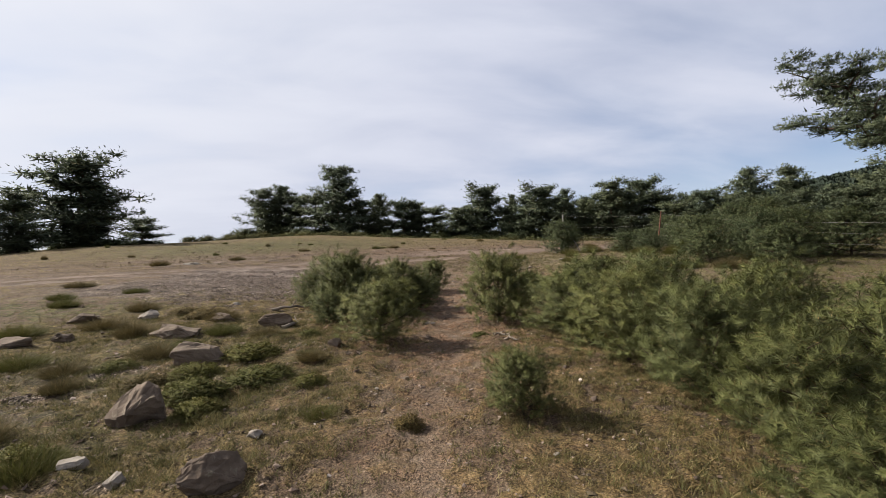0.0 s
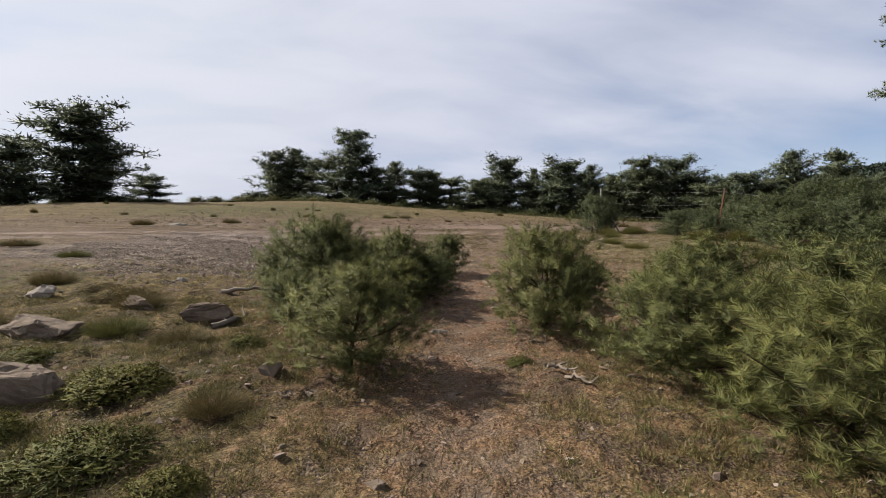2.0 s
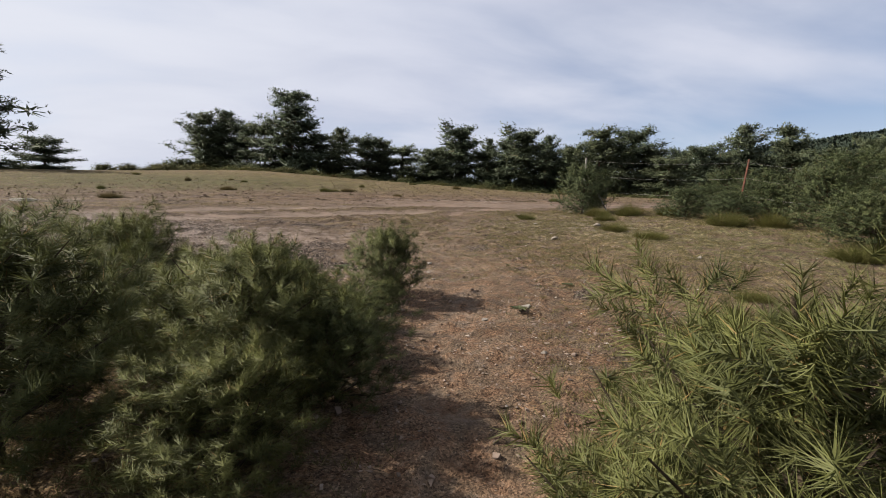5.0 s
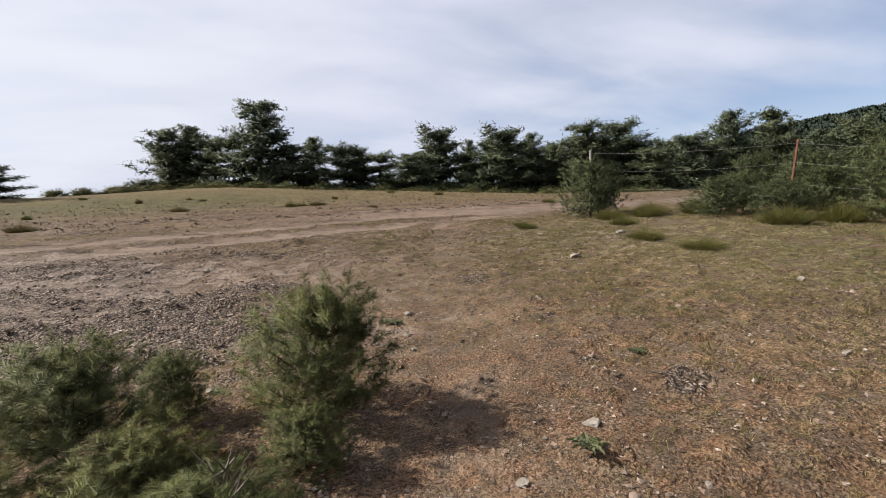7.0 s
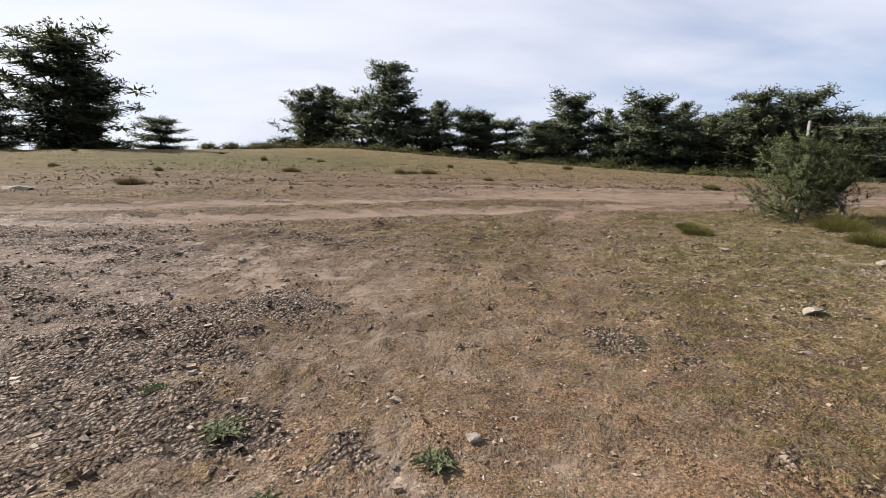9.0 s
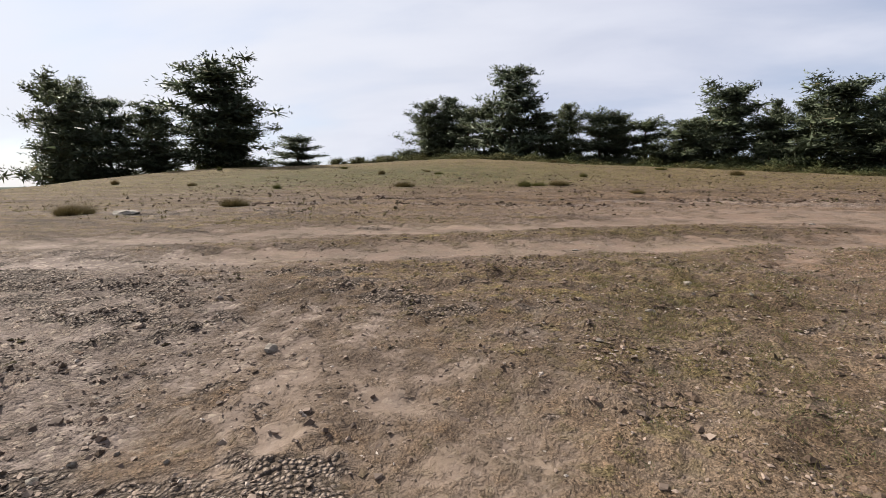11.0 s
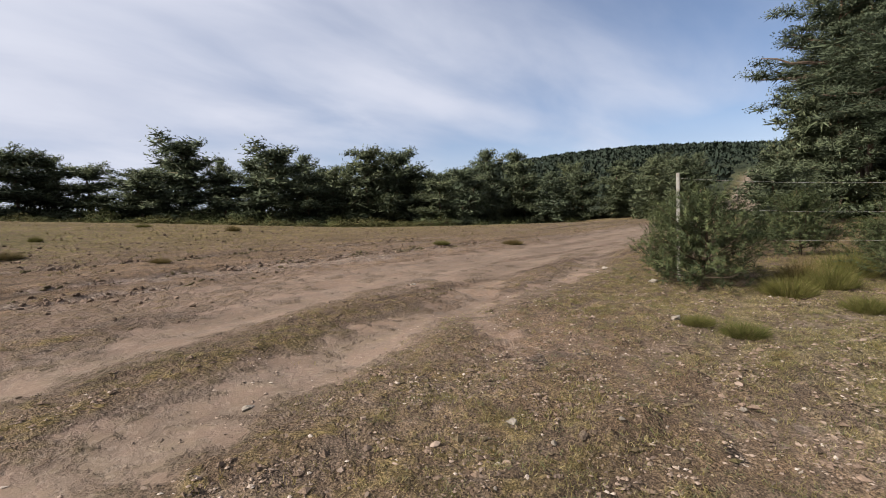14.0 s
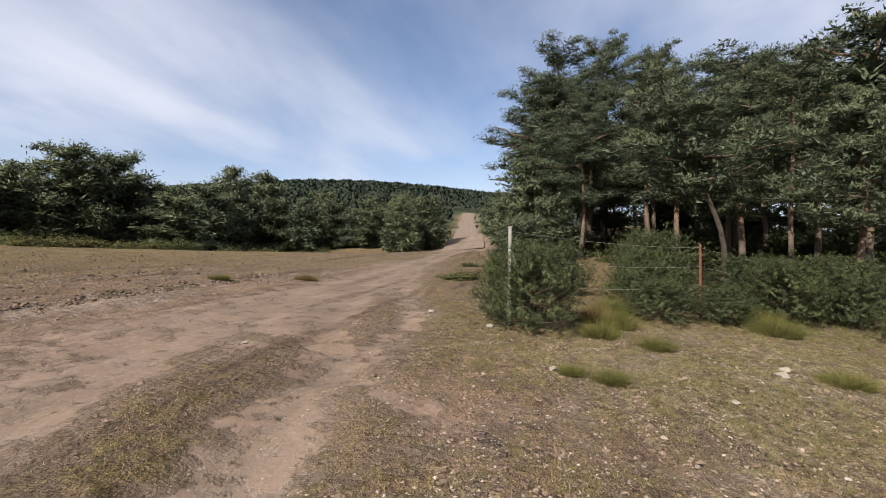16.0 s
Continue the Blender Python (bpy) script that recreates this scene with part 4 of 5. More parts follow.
# ---- young pines beside the path ----
rnd = random.Random(5)
NEAR_PINES = [  # x, y, height, width
    (-0.72, 9.85, 1.36, 1.45), (0.38, 10.25, 1.26, 1.25), (1.48, 13.2, 1.05, 1.0), (0.0, 7.0, 1.0, 1.2), (2.1, 8.15, 1.42, 1.42), (1.25, 4.15, 0.66, 0.72),
    (2.8, 6.6, 1.15, 1.5), (3.65, 7.5, 1.3, 1.6), (3.0, 5.3, 1.2, 1.5), (4.0, 6.2, 1.36, 1.6), (3.1, 4.1, 1.2, 1.4), (4.05, 4.7, 1.25, 1.40), (3.0, 2.95, 1.05, 1.20),
    (4.1, 3.2, 1.20, 1.40), (5.2, 5.4, 1.20, 1.40), (5.3, 3.9, 1.15, 1.35), (3.6, 1.8, 1.0, 1.3), (2.5, 2.1, 0.82, 1.05), (3.0, 9.3, 0.85, 0.85), (0.72, 11.3, 0.70, 1.05), (0.1, 12.9, 0.82, 1.0), (0.4, 13.5, 0.55, 0.5), (-0.3, 12.1, 0.85, 1.05),
    (1.35, 12.55, 0.42, 0.5), (0.6, 12.35, 0.5, 0.7), (-1.5, 10.6, 0.9, 1.0), (0.98, 11.9, 0.48, 0.85), (-0.3, 11.1, 0.95, 1.2), (-0.95, 11.6, 1.32, 1.25), (0.35, 9.45, 0.8, 0.95), (0.85, 10.4, 0.8, 0.95), (-0.95, 8.9, 0.7, 0.8)]
for i, (x, y, hh, w) in enumerate(NEAR_PINES):
    v = i % 5
    close = x < 3.3
    fine = dict() if close else dict(per=52, needle=0.062, width=0.0040, rays=24, broad=0.09, core=260)
    put_thing(("young", v, close, x > 3.5), build_young_pine(20 + v, single=x < 1.4, **fine), x, y, hh, rnd.uniform(0, 360), w)
FENCE_PINES = [
    (8.9, 22.1, 1.68, 1.8), (9.7, 22.85, 1.45, 1.1), (10.9, 19.4, 0.95, 1.5), (11.3, 18.1, 0.85, 1.3), (12.3, 16.5, 1.55, 1.9), (13.2, 14.6, 1.7, 1.9), (12.9, 18.4, 1.1, 1.5), (13.9, 16.0, 1.5, 1.9), (11.0, 14.3, 1.2, 1.9),
    (14.4, 14.4, 1.75, 2.2), (15.4, 13.4, 1.7, 2.0), (12.4, 12.9, 1.3, 1.9), (12.0, 19.9, 1.0, 1.2), (15.2, 16.2, 1.6, 2.0), (16.7, 15.2, 1.5, 2.0), (13.6, 19.3, 1.5, 1.6), (15.6, 18.6, 2.1, 2.2), (17.2, 18.6, 2.2, 2.2), (14.2, 21.4, 1.6, 1.7)]
for i, (x, y, hh, w) in enumerate(FENCE_PINES):
    v = i % 4
    put_thing(("fence young", v), build_young_pine(40 + v, fence_needle_mat, label="dense young pine growing along the wire fence", group="young pines along the fence", single=False, shoots=500, per=38, needle=0.040, width=0.0042, core=330, heart=0.115, rays=24, broad=0.06), x, y, hh * 1.12, rnd.uniform(0, 360), w * 1.1)

# ---- grown pines ----
LINE_LABEL, LINE_GROUP = "dark green pine in the tree line beyond the field", "pines of the far tree line"
TREE_LINE = [  # x, y, height, crown width, variant
    (-39.8, 45.9, 8.3, 5.2, 2), (-36.5, 46.5, 6.9, 5, 1), (-33.3, 47.7, 5.8, 5.8, 0), (-30.9, 53, 9.8, 8.6, 4), (-29.8, 53.6, 6.6, 6, 1), (-31, 65.6, 3.7, 5.2, 3), (-44, 48, 9.9, 6, 3),
    (-18.8, 78.9, 8.0, 6, 1), (-16.2, 79.7, 8.6, 6.8, 2), (-12.8, 77.5, 6.6, 6, 3), (-6, 72.6, 11.2, 8.8, 0), (-9.8, 74.5, 6.8, 6, 3), (-2.6, 74, 6.2, 5.5, 1), (0, 76, 7.4, 4.4, 2), (3.8, 74, 6.3, 6.2, 3), (6, 75.5, 6.1, 4.5, 4),
    (8.7, 73.5, 5.4, 5.5, 3), (12.2, 70.9, 5.3, 6, 1), (17, 73.8, 9.1, 7.4, 4), (14.5, 75.8, 6.0, 5.4, 2), (20.5, 72, 5.7, 5.6, 3), (24.6, 84, 9.0, 3.6, 2), (24.8, 68.8, 8.8, 8, 4), (22.6, 69.5, 7.3, 5, 1), (29.6, 70.8, 8.7, 4.2, 2), (27.4, 66.8, 6.0, 5.5, 3), (31.3, 67.6, 6.6, 4.6, 1),
    (34.6, 65.4, 9.3, 7.2, 0), (37.4, 66.5, 7.9, 6, 3), (40.1, 66.3, 10.1, 7.2, 4), (43, 66, 7.6, 6, 3), (40, 58.4, 5.8, 5.6, 3), (46.3, 60.6, 8.2, 6.4, 1), (50, 61.5, 7.7, 5.5, 3), (56.6, 64, 12.1, 7, 2), (53.5, 63.5, 8.2, 5.5, 1), (62.5, 62.9, 11.7, 7.4, 0), (60, 60, 7.8, 5.4, 3), (38.7, 75.5, 8.7, 6.8, 1), (36, 77, 8.0, 6, 4),
    (63.1, 56.8, 8.1, 5.9, 2), (66.8, 54, 7.4, 5.3, 3), (68.8, 49.3, 7.6, 5.3, 1), (72.3, 45.7, 7.9, 5.5, 2), (70, 42.3, 7.7, 5.2, 3), (66, 39.5, 7.9, 5, 1), (59, 40.6, 7.9, 4.6, 2), (66.5, 37.6, 8.2, 3.4, 2), (74, 50, 8.9, 5.5, 0), (78, 46, 9.1, 5.5, 4), (70, 57, 9.2, 6, 3), (45.5, 68.5, 8.0, 6, 2), (49, 67, 8.3, 6, 4),
    (22.6, 22.9, 2.6, 2.4, 3), (20.2, 22.8, 2.6, 2.2, 3), (31.5, 24.2, 3.8, 2.8, 1), (27, 23, 2.8, 2.6, 3),
    (54, 23.5, 6.5, 5.5, 1), (60, 25.5, 6.5, 5.0, 3), (66, 26.5, 7, 5.5, 2), (73, 28, 7, 5.5, 1), (81, 29.5, 7, 5.5, 0), (89, 31, 7.5, 6, 3), (64, 21, 8, 6, 4), (76, 23, 8, 6, 2),
    (35.0, 23.4, 7.2, 3.2, 4), (31.5, 21.6, 4.2, 2.8, 3)]
SHAPES = [dict(bare=0.04, base=0.9, peak=0.3, blunt=0.75, layers=6), dict(bare=0.02, base=0.9, peak=0.35, blunt=0.6, layers=5), dict(bare=0.03, base=0.9, peak=0.3, blunt=0.9, layers=7), dict(bare=0.01, base=0.95, peak=0.35, blunt=0.55, layers=4), dict(bare=0.05, base=0.8, peak=0.5, blunt=0.55, layers=5)]
for x, y, hh, w, v in TREE_LINE:
    put_thing(("line", v), build_pine(60 + v, far_needle_mat, LINE_LABEL, LINE_GROUP, single=False, reach=0.42, limbs=38, on_limb=4, tufts=17, size=0.034, count=4, slim=0.24, pad=0.150, flat=0.78, gaps=0.1, core=500, rays=20, broad=0.2, thick=1.3, each=5, girth=0.014, stretch=1.15, **SHAPES[v]), x, y, hh, rnd.uniform(0, 360), w * 1.45, 0.05)
for k in range(10):
    x, y = 30 + rnd.uniform(0, 30), -8 + rnd.uniform(0, 24)
    put_thing(("line", k % 4), None, x, y, rnd.uniform(6, 10), rnd.uniform(0, 360), rnd.uniform(6, 8), 0.05)

WOOD_LABEL, WOOD_GROUP = "tall pine with a reddish trunk at the wood's edge", "tall pines at the wood's edge"
WOOD = [  # x, y, height, crown width, variant
    (38.5, 22.1, 14.5, 7.0, 0), (40.1, 21.1, 17.4, 8.0, 1), (42.8, 17.0, 18.8, 7.0, 2), (41.1, 13.0, 17.5, 6.0, 0), (36.6, 18.6, 13.0, 6.5, 1), (34.0, 15.0, 13.5, 6.5, 2),
    (27.4, 11.8, 11.8, 6.4, 1), (23.0, 8.4, 12.6, 5.4, 0), (24.7, 10.6, 10.8, 4.6, 2), (28.5, 14.5, 11.0, 6.0, 0), (31.0, 11.0, 13.0, 6.5, 1), (46.0, 21.0, 16.0, 7.5, 2), (29.0, 7.5, 13.5, 6.0, 0), (24.0, 4.0, 13.0, 6.0, 2), (36.0, 9.0, 15.0, 6.5, 1), (33.5, 19.4, 10.5, 5.5, 2), (47.0, 12.0, 17.0, 7.5, 0), (22.0, 0.0, 13.0, 6.0, 1), (33.0, 2.0, 14.0, 6.5, 0), (52.0, 18.0, 16.0, 8, 1), (41.0, 5.0, 15.5, 7.0, 2), (46.5, 16.5, 12.0, 7.5, 0), (50.0, 22.5, 13.0, 8, 2), (48.5, 8.0, 14.0, 8.5, 1), (56.0, 12.0, 15.0, 9, 2), (58.0, 23.0, 12.0, 8, 0), (48.0, -1.0, 14.0, 9, 0), (56.0, 2.0, 14.0, 9, 1), (44.0, -8.0, 14.0, 9, 2), (55.0, -10.0, 15.0, 9, 0)]
WOOD_SHAPES = [dict(bare=0.34, base=0.75, peak=0.4, blunt=0.55, layers=7), dict(bare=0.27, base=0.8, peak=0.4, blunt=0.5, layers=7), dict(bare=0.36, base=0.7, peak=0.45, blunt=0.6, layers=8)]
for x, y, hh, w, v in WOOD:
    deep = y < 9.5 or x > 44
    full = dict(limbs=44, on_limb=4, tufts=11, size=0.036, count=4, rays=14, broad=0.24, core=500) if deep else dict(limbs=36, on_limb=5, tufts=66, size=0.0160, count=6, rays=40, broad=0.10, core=1500, thick=0.6)
    put_thing(("wood", v, deep), build_pine(80 + v, wood_needle_mat, WOOD_LABEL, WOOD_GROUP, lean=(0.03, 0.02), girth=0.0092, slim=0.24, pad=0.122, stretch=1.9, gaps=0.16, flat=0.55, **full, **WOOD_SHAPES[v]), x, y, hh, rnd.uniform(0, 360), w * 1.26, 0.05)
put_thing("leaning", build_pine(95, wood_needle_mat, "leaning old pine with a dark bare trunk and flat crown", WOOD_GROUP, rind=dark_bark_mat, bare=0.54, reach=0.38, base=0.9, peak=0.5, blunt=0.4, layers=4, limbs=26, on_limb=5, tufts=50, size=0.022, count=7, lean=(-0.24, 0.34), girth=0.016, slim=0.13, pad=0.085, stretch=0.95, gaps=0.2, each=2, core=900, rays=40, broad=0.08, thick=0.5), 21.0, 14.7, 7.6, 0, 7.6, 0.05)
put_thing("crooked", build_pine(97, wood_needle_mat, "crooked old pine with a pale grey trunk, reddish above", WOOD_GROUP, bare=0.36, reach=0.31, base=0.8, peak=0.4, blunt=0.5, layers=6, limbs=28, on_limb=5, tufts=50, size=0.022, count=7, lean=(-0.05, 0.07), girth=0.014, slim=0.13, pad=0.075, stretch=1.0, gaps=0.2, each=2, core=900, rays=40, broad=0.08, thick=0.5), 18.0, 11.6, 7.4, 0, 7.6, 0.05)

# ---- shrubs before the tree line ----
SHRUBS = []
for k in range(46):
    f = k / 45
    x = -14 + 74 * f + rnd.uniform(-0.8, 0.8)
    y = 67.5 - 11 * smooth(f, 0.25, 0.75) - 2.0 * math.sin(f * 9) + rnd.uniform(-1.5, 1.0) - 2.5 * f
    SHRUBS.append((x, y, rnd.uniform(0.8, 1.5) + (rnd.uniform(0, 1.4) if k % 2 else 0), rnd.uniform(1.8, 3.8)))
for k in range(14):
    SHRUBS.append((-46 + k * 1.55 + rnd.uniform(-0.6, 0.6), 46.5 + 0.55 * k + rnd.uniform(-1, 1), rnd.uniform(0.5, 1.2), rnd.uniform(1.6, 2.8)))
for k in range(16):
    SHRUBS.append((17 + rnd.uniform(0, 16), 17 + rnd.uniform(0, 9), rnd.uniform(0.5, 1.1), rnd.uniform(1.2, 2.4)))
for k in range(84):
    f = k / 83
    x = -21 + 98 * f + rnd.uniform(-1.2, 1.2)
    y = 79 - 9.5 * smooth(f, 0.1, 0.45) - 7 * smooth(f, 0.4, 0.75) - 14 * smooth(f, 0.82, 1.0) + rnd.uniform(-2.5, 2.0)
    SHRUBS.append((x, y, rnd.uniform(2.2, 4.2), rnd.uniform(3.0, 5.0)))
for k in range(12):
    SHRUBS.append((-46 + k * 1.6 + rnd.uniform(-0.6, 0.6), 48.5 + 0.5 * k + rnd.uniform(-1, 1), rnd.uniform(1.2, 2.4), rnd.uniform(2.5, 4.0)))
for k in range(56):
    SHRUBS.append((30 + rnd.uniform(0, 32), -14 + rnd.uniform(0, 36), rnd.uniform(1.8, 4.6), rnd.uniform(3.0, 6.0)))
for k in range(60):
    f = k / 59
    x = -24 + 58 * f + rnd.uniform(-0.9, 0.9)
    SHRUBS.append((x, 63.5 - 7.5 * smooth(f, 0.45, 0.95) + 2.5 * math.sin(f * 11) + rnd.uniform(-2.0, 2.0), rnd.uniform(0.8, 2.0), rnd.uniform(2.2, 4.4)))
for i, (x, y, hh, w) in enumerate(SHRUBS):
    v, heath = i % 4, i >= len(SHRUBS) - 60
    put_thing(("shrub", v, heath), build_shrub(110 + v, heath_shrub_mat if heath else shrub_mat, "low olive-brown heath bush on the crest of the field" if heath else "low dark green shrub at the foot of the pines", "heath bushes on the crest" if heath else "shrubs at the field's edge"), x, y, hh * 1.1, rnd.uniform(0, 360), w, 0.05)

# ---- tufts ----
TUFTS = [  # x, y, height, width, kind
    (-3.8, 6.16, 0.22, 0.5, 1), (-2.62, 3.77, 0.28, 0.5, 0),
    (-4.03, 8.18, 0.34, 0.5, 1), (-3.51, 5.63, 0.22, 0.4, 1), (6.53, 21.05, 0.24, 0.5, 0), (8.9, 20.95, 0.42, 0.72, 0), (8.63, 20.05, 0.30, 0.62, 0), (7.55, 17.8, 0.30, 0.62, 0), (7.75, 16.6, 0.24, 0.7, 0), (6.57, 21.55, 0.18, 0.38, 0),
    (9.7, 20.5, 0.5, 0.7, 0), (10.1, 20.9, 0.5, 0.7, 1), (11.2, 20.4, 0.6, 0.9, 0), (10.5, 17.4, 0.5, 0.9, 0), (11.7, 17.2, 0.55, 0.8, 0), (3.69, 33.0, 0.18, 0.5, 1), (-8.2, 13.2, 0.25, 0.6, 0), (-6.8, 14.0, 0.22, 0.6, 0), (-7.4, 12.0, 0.3, 0.6, 0), (-9.4, 16.0, 0.28, 0.8, 1), (-11, 25, 0.4, 0.9, 1), (-8, 27.5, 0.35, 0.8, 1), (-5.5, 35, 0.3, 0.8, 1), (1.0, 36, 0.3, 0.8, 1), (9.7, 13.6, 0.4, 0.9, 0), (10.6, 12.8, 0.45, 1.0, 1),
    (12.3, 14.0, 0.4, 0.9, 0), (5.9, 12.0, 0.2, 0.4, 0), (14, 29.6, 0.3, 0.7, 1), (12.4, 31.6, 0.25, 0.6, 0), (-3.0, 9.3, 0.3, 0.6, 1), (-5.2, 11.0, 0.3, 0.6, 1), (-3.1, 6.9, 0.26, 0.6, 1), (-3.4, 4.4, 0.24, 0.5, 1), (-4.6, 6.6, 0.26, 0.6, 0), (-1.8, 7.7, 0.2, 0.5, 1), (-2.6, 8.1, 0.24, 0.55, 0), (-4.9, 9.0, 0.26, 0.7, 1), (-0.9, 6.2, 0.16, 0.4, 1), (-6.0, 8.6, 0.28, 0.7, 0), (-0.6, 4.5, 0.14, 0.35, 0)]
TUFT_KINDS = [(broom_mat, "broom_tuft", "round tuft of green-yellow broom stems", "broom", "broom tufts"), (heath_mat, "heather_tuft", "low brown tuft of dry heather", "heather", "heather tufts")]
for i, (x, y, hh, w, k) in enumerate(TUFTS):
    mat, name, label, cat, grp = TUFT_KINDS[k]
    put_thing(("tuft", k, i % 2), build_tuft(130 + 7 * k + i % 2, mat, name, label, cat, grp, n=1900), x, y, hh, rnd.uniform(0, 360), w * 1.1, 0.01)
for k in range(18):
    x, y = rnd.uniform(-26, 10), rnd.uniform(34, 60)
    put_thing(("tuft", k % 3 % 2, k % 2), None, x, y, rnd.uniform(0.2, 0.4), rnd.uniform(0, 360), rnd.uniform(0.3, 0.7), 0.01)


CUSHIONS = [(-1.40, 5.62, 0.36, 0.80), (-1.74, 6.60, 0.34, 0.80), (-2.20, 5.85, 0.36, 0.66), (-2.0, 5.22, 0.40, 0.75), (-0.82, 5.32, 0.24, 0.42), (-1.15, 7.66, 0.22, 0.42), (-2.62, 5.62, 0.30, 0.60), (-1.75, 4.72, 0.32, 0.5), (-3.45, 9.75, 0.36, 0.9), (-4.0, 10.2, 0.3, 0.7), (-2.9, 7.3, 0.26, 0.6), (-3.3, 6.3, 0.26, 0.55), (1.52, 7.12, 0.16, 0.30), (-2.75, 3.9, 0.34, 0.6), (0.2, 4.0, 0.24, 0.3)]
for i, (x, y, hh, w) in enumerate(CUSHIONS):
    brown = i in (6, 8, 9, 14)
    put_thing(("cushion", brown, i % 2), build_shrub(150 + i % 2 + 2 * brown, heath_mat if brown else broom_mat, "twiggy brown cushion of heather on the bank" if brown else "twiggy green cushion of low broom on the bank", "cushion plants on the bank", n=620, size=0.070, count=7), x, y, hh, rnd.uniform(0, 360), w, 0.02)

# ---- rocks ----
def rock(seed, sx, sy, sz, mat, label, x, y, turn=0.0, tip=(0, 0), sink=0.3, facets=15):
    rng = np.random.RandomState(seed)
    bm = bmesh.new()
    for q in unit(rng.normal(size=(facets, 3))) * rng.uniform(0.42, 0.56, (facets, 1)):
        bm.verts.new(np.sign(q) * np.abs(q) ** 0.85 * 0.92)
    hull = bmesh.ops.convex_hull(bm, input=list(bm.verts))
    bmesh.ops.delete(bm, geom=[g for g in hull["geom_interior"] if isinstance(g, bmesh.types.BMVert)], context="VERTS")
    bmesh.ops.bevel(bm, geom=list(bm.edges), offset=0.022, segments=1, affect="EDGES")
    bmesh.ops.triangulate(bm, faces=list(bm.faces))
    bmesh.ops.subdivide_edges(bm, edges=list(bm.edges), cuts=3 if max(sx, sy) > 0.3 else 1, use_grid_fill=True)
    for v in bm.verts:
        p = np.array(v.co)
        p = p + 0.075 * np.array(noise.noise_vector(Vector(p * 4) + Vector((seed, 0, 0)))) + 0.040 * np.array(noise.noise_vector(Vector(p * 13) + Vector((0, seed, 0))))
        v.co = p * [sx, sy, sz]
    me = bpy.data.meshes.new("rock")
    bm.to_mesh(me)
    bm.free()
    me.materials.append(mat)
    ob = tagged(new("rock", me), label, "rock", "rocks on the heath")
    ob.matrix_basis = pose(x, y, gz(x, y) + sz * (0.5 - sink), tip[0], tip[1], turn)
    return ob


GREY, PALE = "grey-brown weathered rock half sunk in the turf", "pale whitish stone lying on the ground"
ROCKS = [  # x, y, length, depth, height, turn, pale
    (-2.26, 4.62, 0.46, 0.36, 0.58, 30, 0), (-2.46, 6.55, 0.72, 0.42, 0.40, 10, 0), (-3.28, 8.02, 0.86, 0.50, 0.36, -15, 0), (-1.88, 8.62, 0.68, 0.42, 0.34, 5, 0), (-0.68, 6.8, 0.22, 0.16, 0.16, 30, 0), (0.83, 8.05, 0.20, 0.13, 0.09, 10, 1), (-1.15, 3.40, 0.56, 0.26, 0.34, 40, 0), (-1.05, 4.02, 0.15, 0.12, 0.10, 0, 1), (-4.5, 9.8, 0.45, 0.34, 0.28, 20, 1), (-5.58, 9.6, 0.6, 0.4, 0.26, 0, 0),
    (-5.04, 8.2, 0.42, 0.3, 0.22, 60, 0), (-5.6, 7.9, 0.5, 0.36, 0.24, 15, 0), (-1.84, 3.48, 0.15, 0.09, 0.12, 70, 1), (-2.27, 3.75, 0.22, 0.14, 0.10, 10, 1), (-2.95, 9.2, 0.55, 0.35, 0.28, -20, 0), (-3.9, 5.0, 0.4, 0.3, 0.2, 0, 0), (-4.3, 4.6, 0.35, 0.25, 0.18, 30, 1), (-0.62, 8.1, 0.13, 0.1, 0.08, 0, 1),
    (5.72, 17.26, 0.18, 0.15, 0.15, 0, 1), (-0.70, 19.25, 0.13, 0.10, 0.10, 0, 1), (-9.6, 25.4, 0.8, 0.5, 0.2, 20, 1), (7.55, 18.6, 0.25, 0.16, 0.12, 10, 1), (6.55, 21.8, 0.14, 0.11, 0.10, 0, 1), (9.0, 22.95, 0.28, 0.18, 0.12, 0, 1), (2.57, 20.9, 0.11, 0.09, 0.07, 0, 1), (6.02, 26.16, 0.15, 0.12, 0.06, 0, 1), (1.83, 23.56, 0.16, 0.08, 0.05, 0, 1),
    (3.1, 21.9, 0.12, 0.09, 0.06, 0, 1), (8.11, 18.32, 0.2, 0.14, 0.1, 30, 1), (6.22, 19.68, 0.16, 0.12, 0.06, 0, 1), (0.23, 5.35, 0.14, 0.10, 0.10, 0, 0), (1.38, 12.74, 0.10, 0.08, 0.07, 0, 1), (2.47, 12.11, 0.10, 0.07, 0.05, 0, 1), (0.55, 13.9, 0.09, 0.07, 0.05, 0, 1), (3.1, 12.5, 0.13, 0.10, 0.07, 20, 1), (7.2, 14.4, 0.18, 0.12, 0.08, 0, 1),
    (5.5, 12.7, 0.15, 0.08, 0.05, 10, 1), (-3.3, 11.2, 0.2, 0.15, 0.1, 0, 1), (0.3, 16.2, 0.1, 0.08, 0.06, 0, 1), (1.9, 15.8, 0.09, 0.08, 0.05, 0, 1), (2.4, 15.4, 0.10, 0.07, 0.05, 0, 1), (-0.4, 21.2, 0.1, 0.08, 0.05, 0, 0), (10.2, 24.4, 0.2, 0.15, 0.08, 0, 1), (-1.9, 12.2, 0.3, 0.2, 0.12, 0, 0), (-0.2, 20.3, 0.2, 0.12, 0.07, 0, 0)]
for i, (x, y, a, b, c, turn, pale) in enumerate(ROCKS):
    rock(200 + i, a, b, c, pale_rock_mat if pale else rock_mat, PALE if pale else GREY, x, y, turn, (rnd.uniform(-8, 8), rnd.uniform(-8, 8)), 0.33 if c > 0.2 else 0.40)


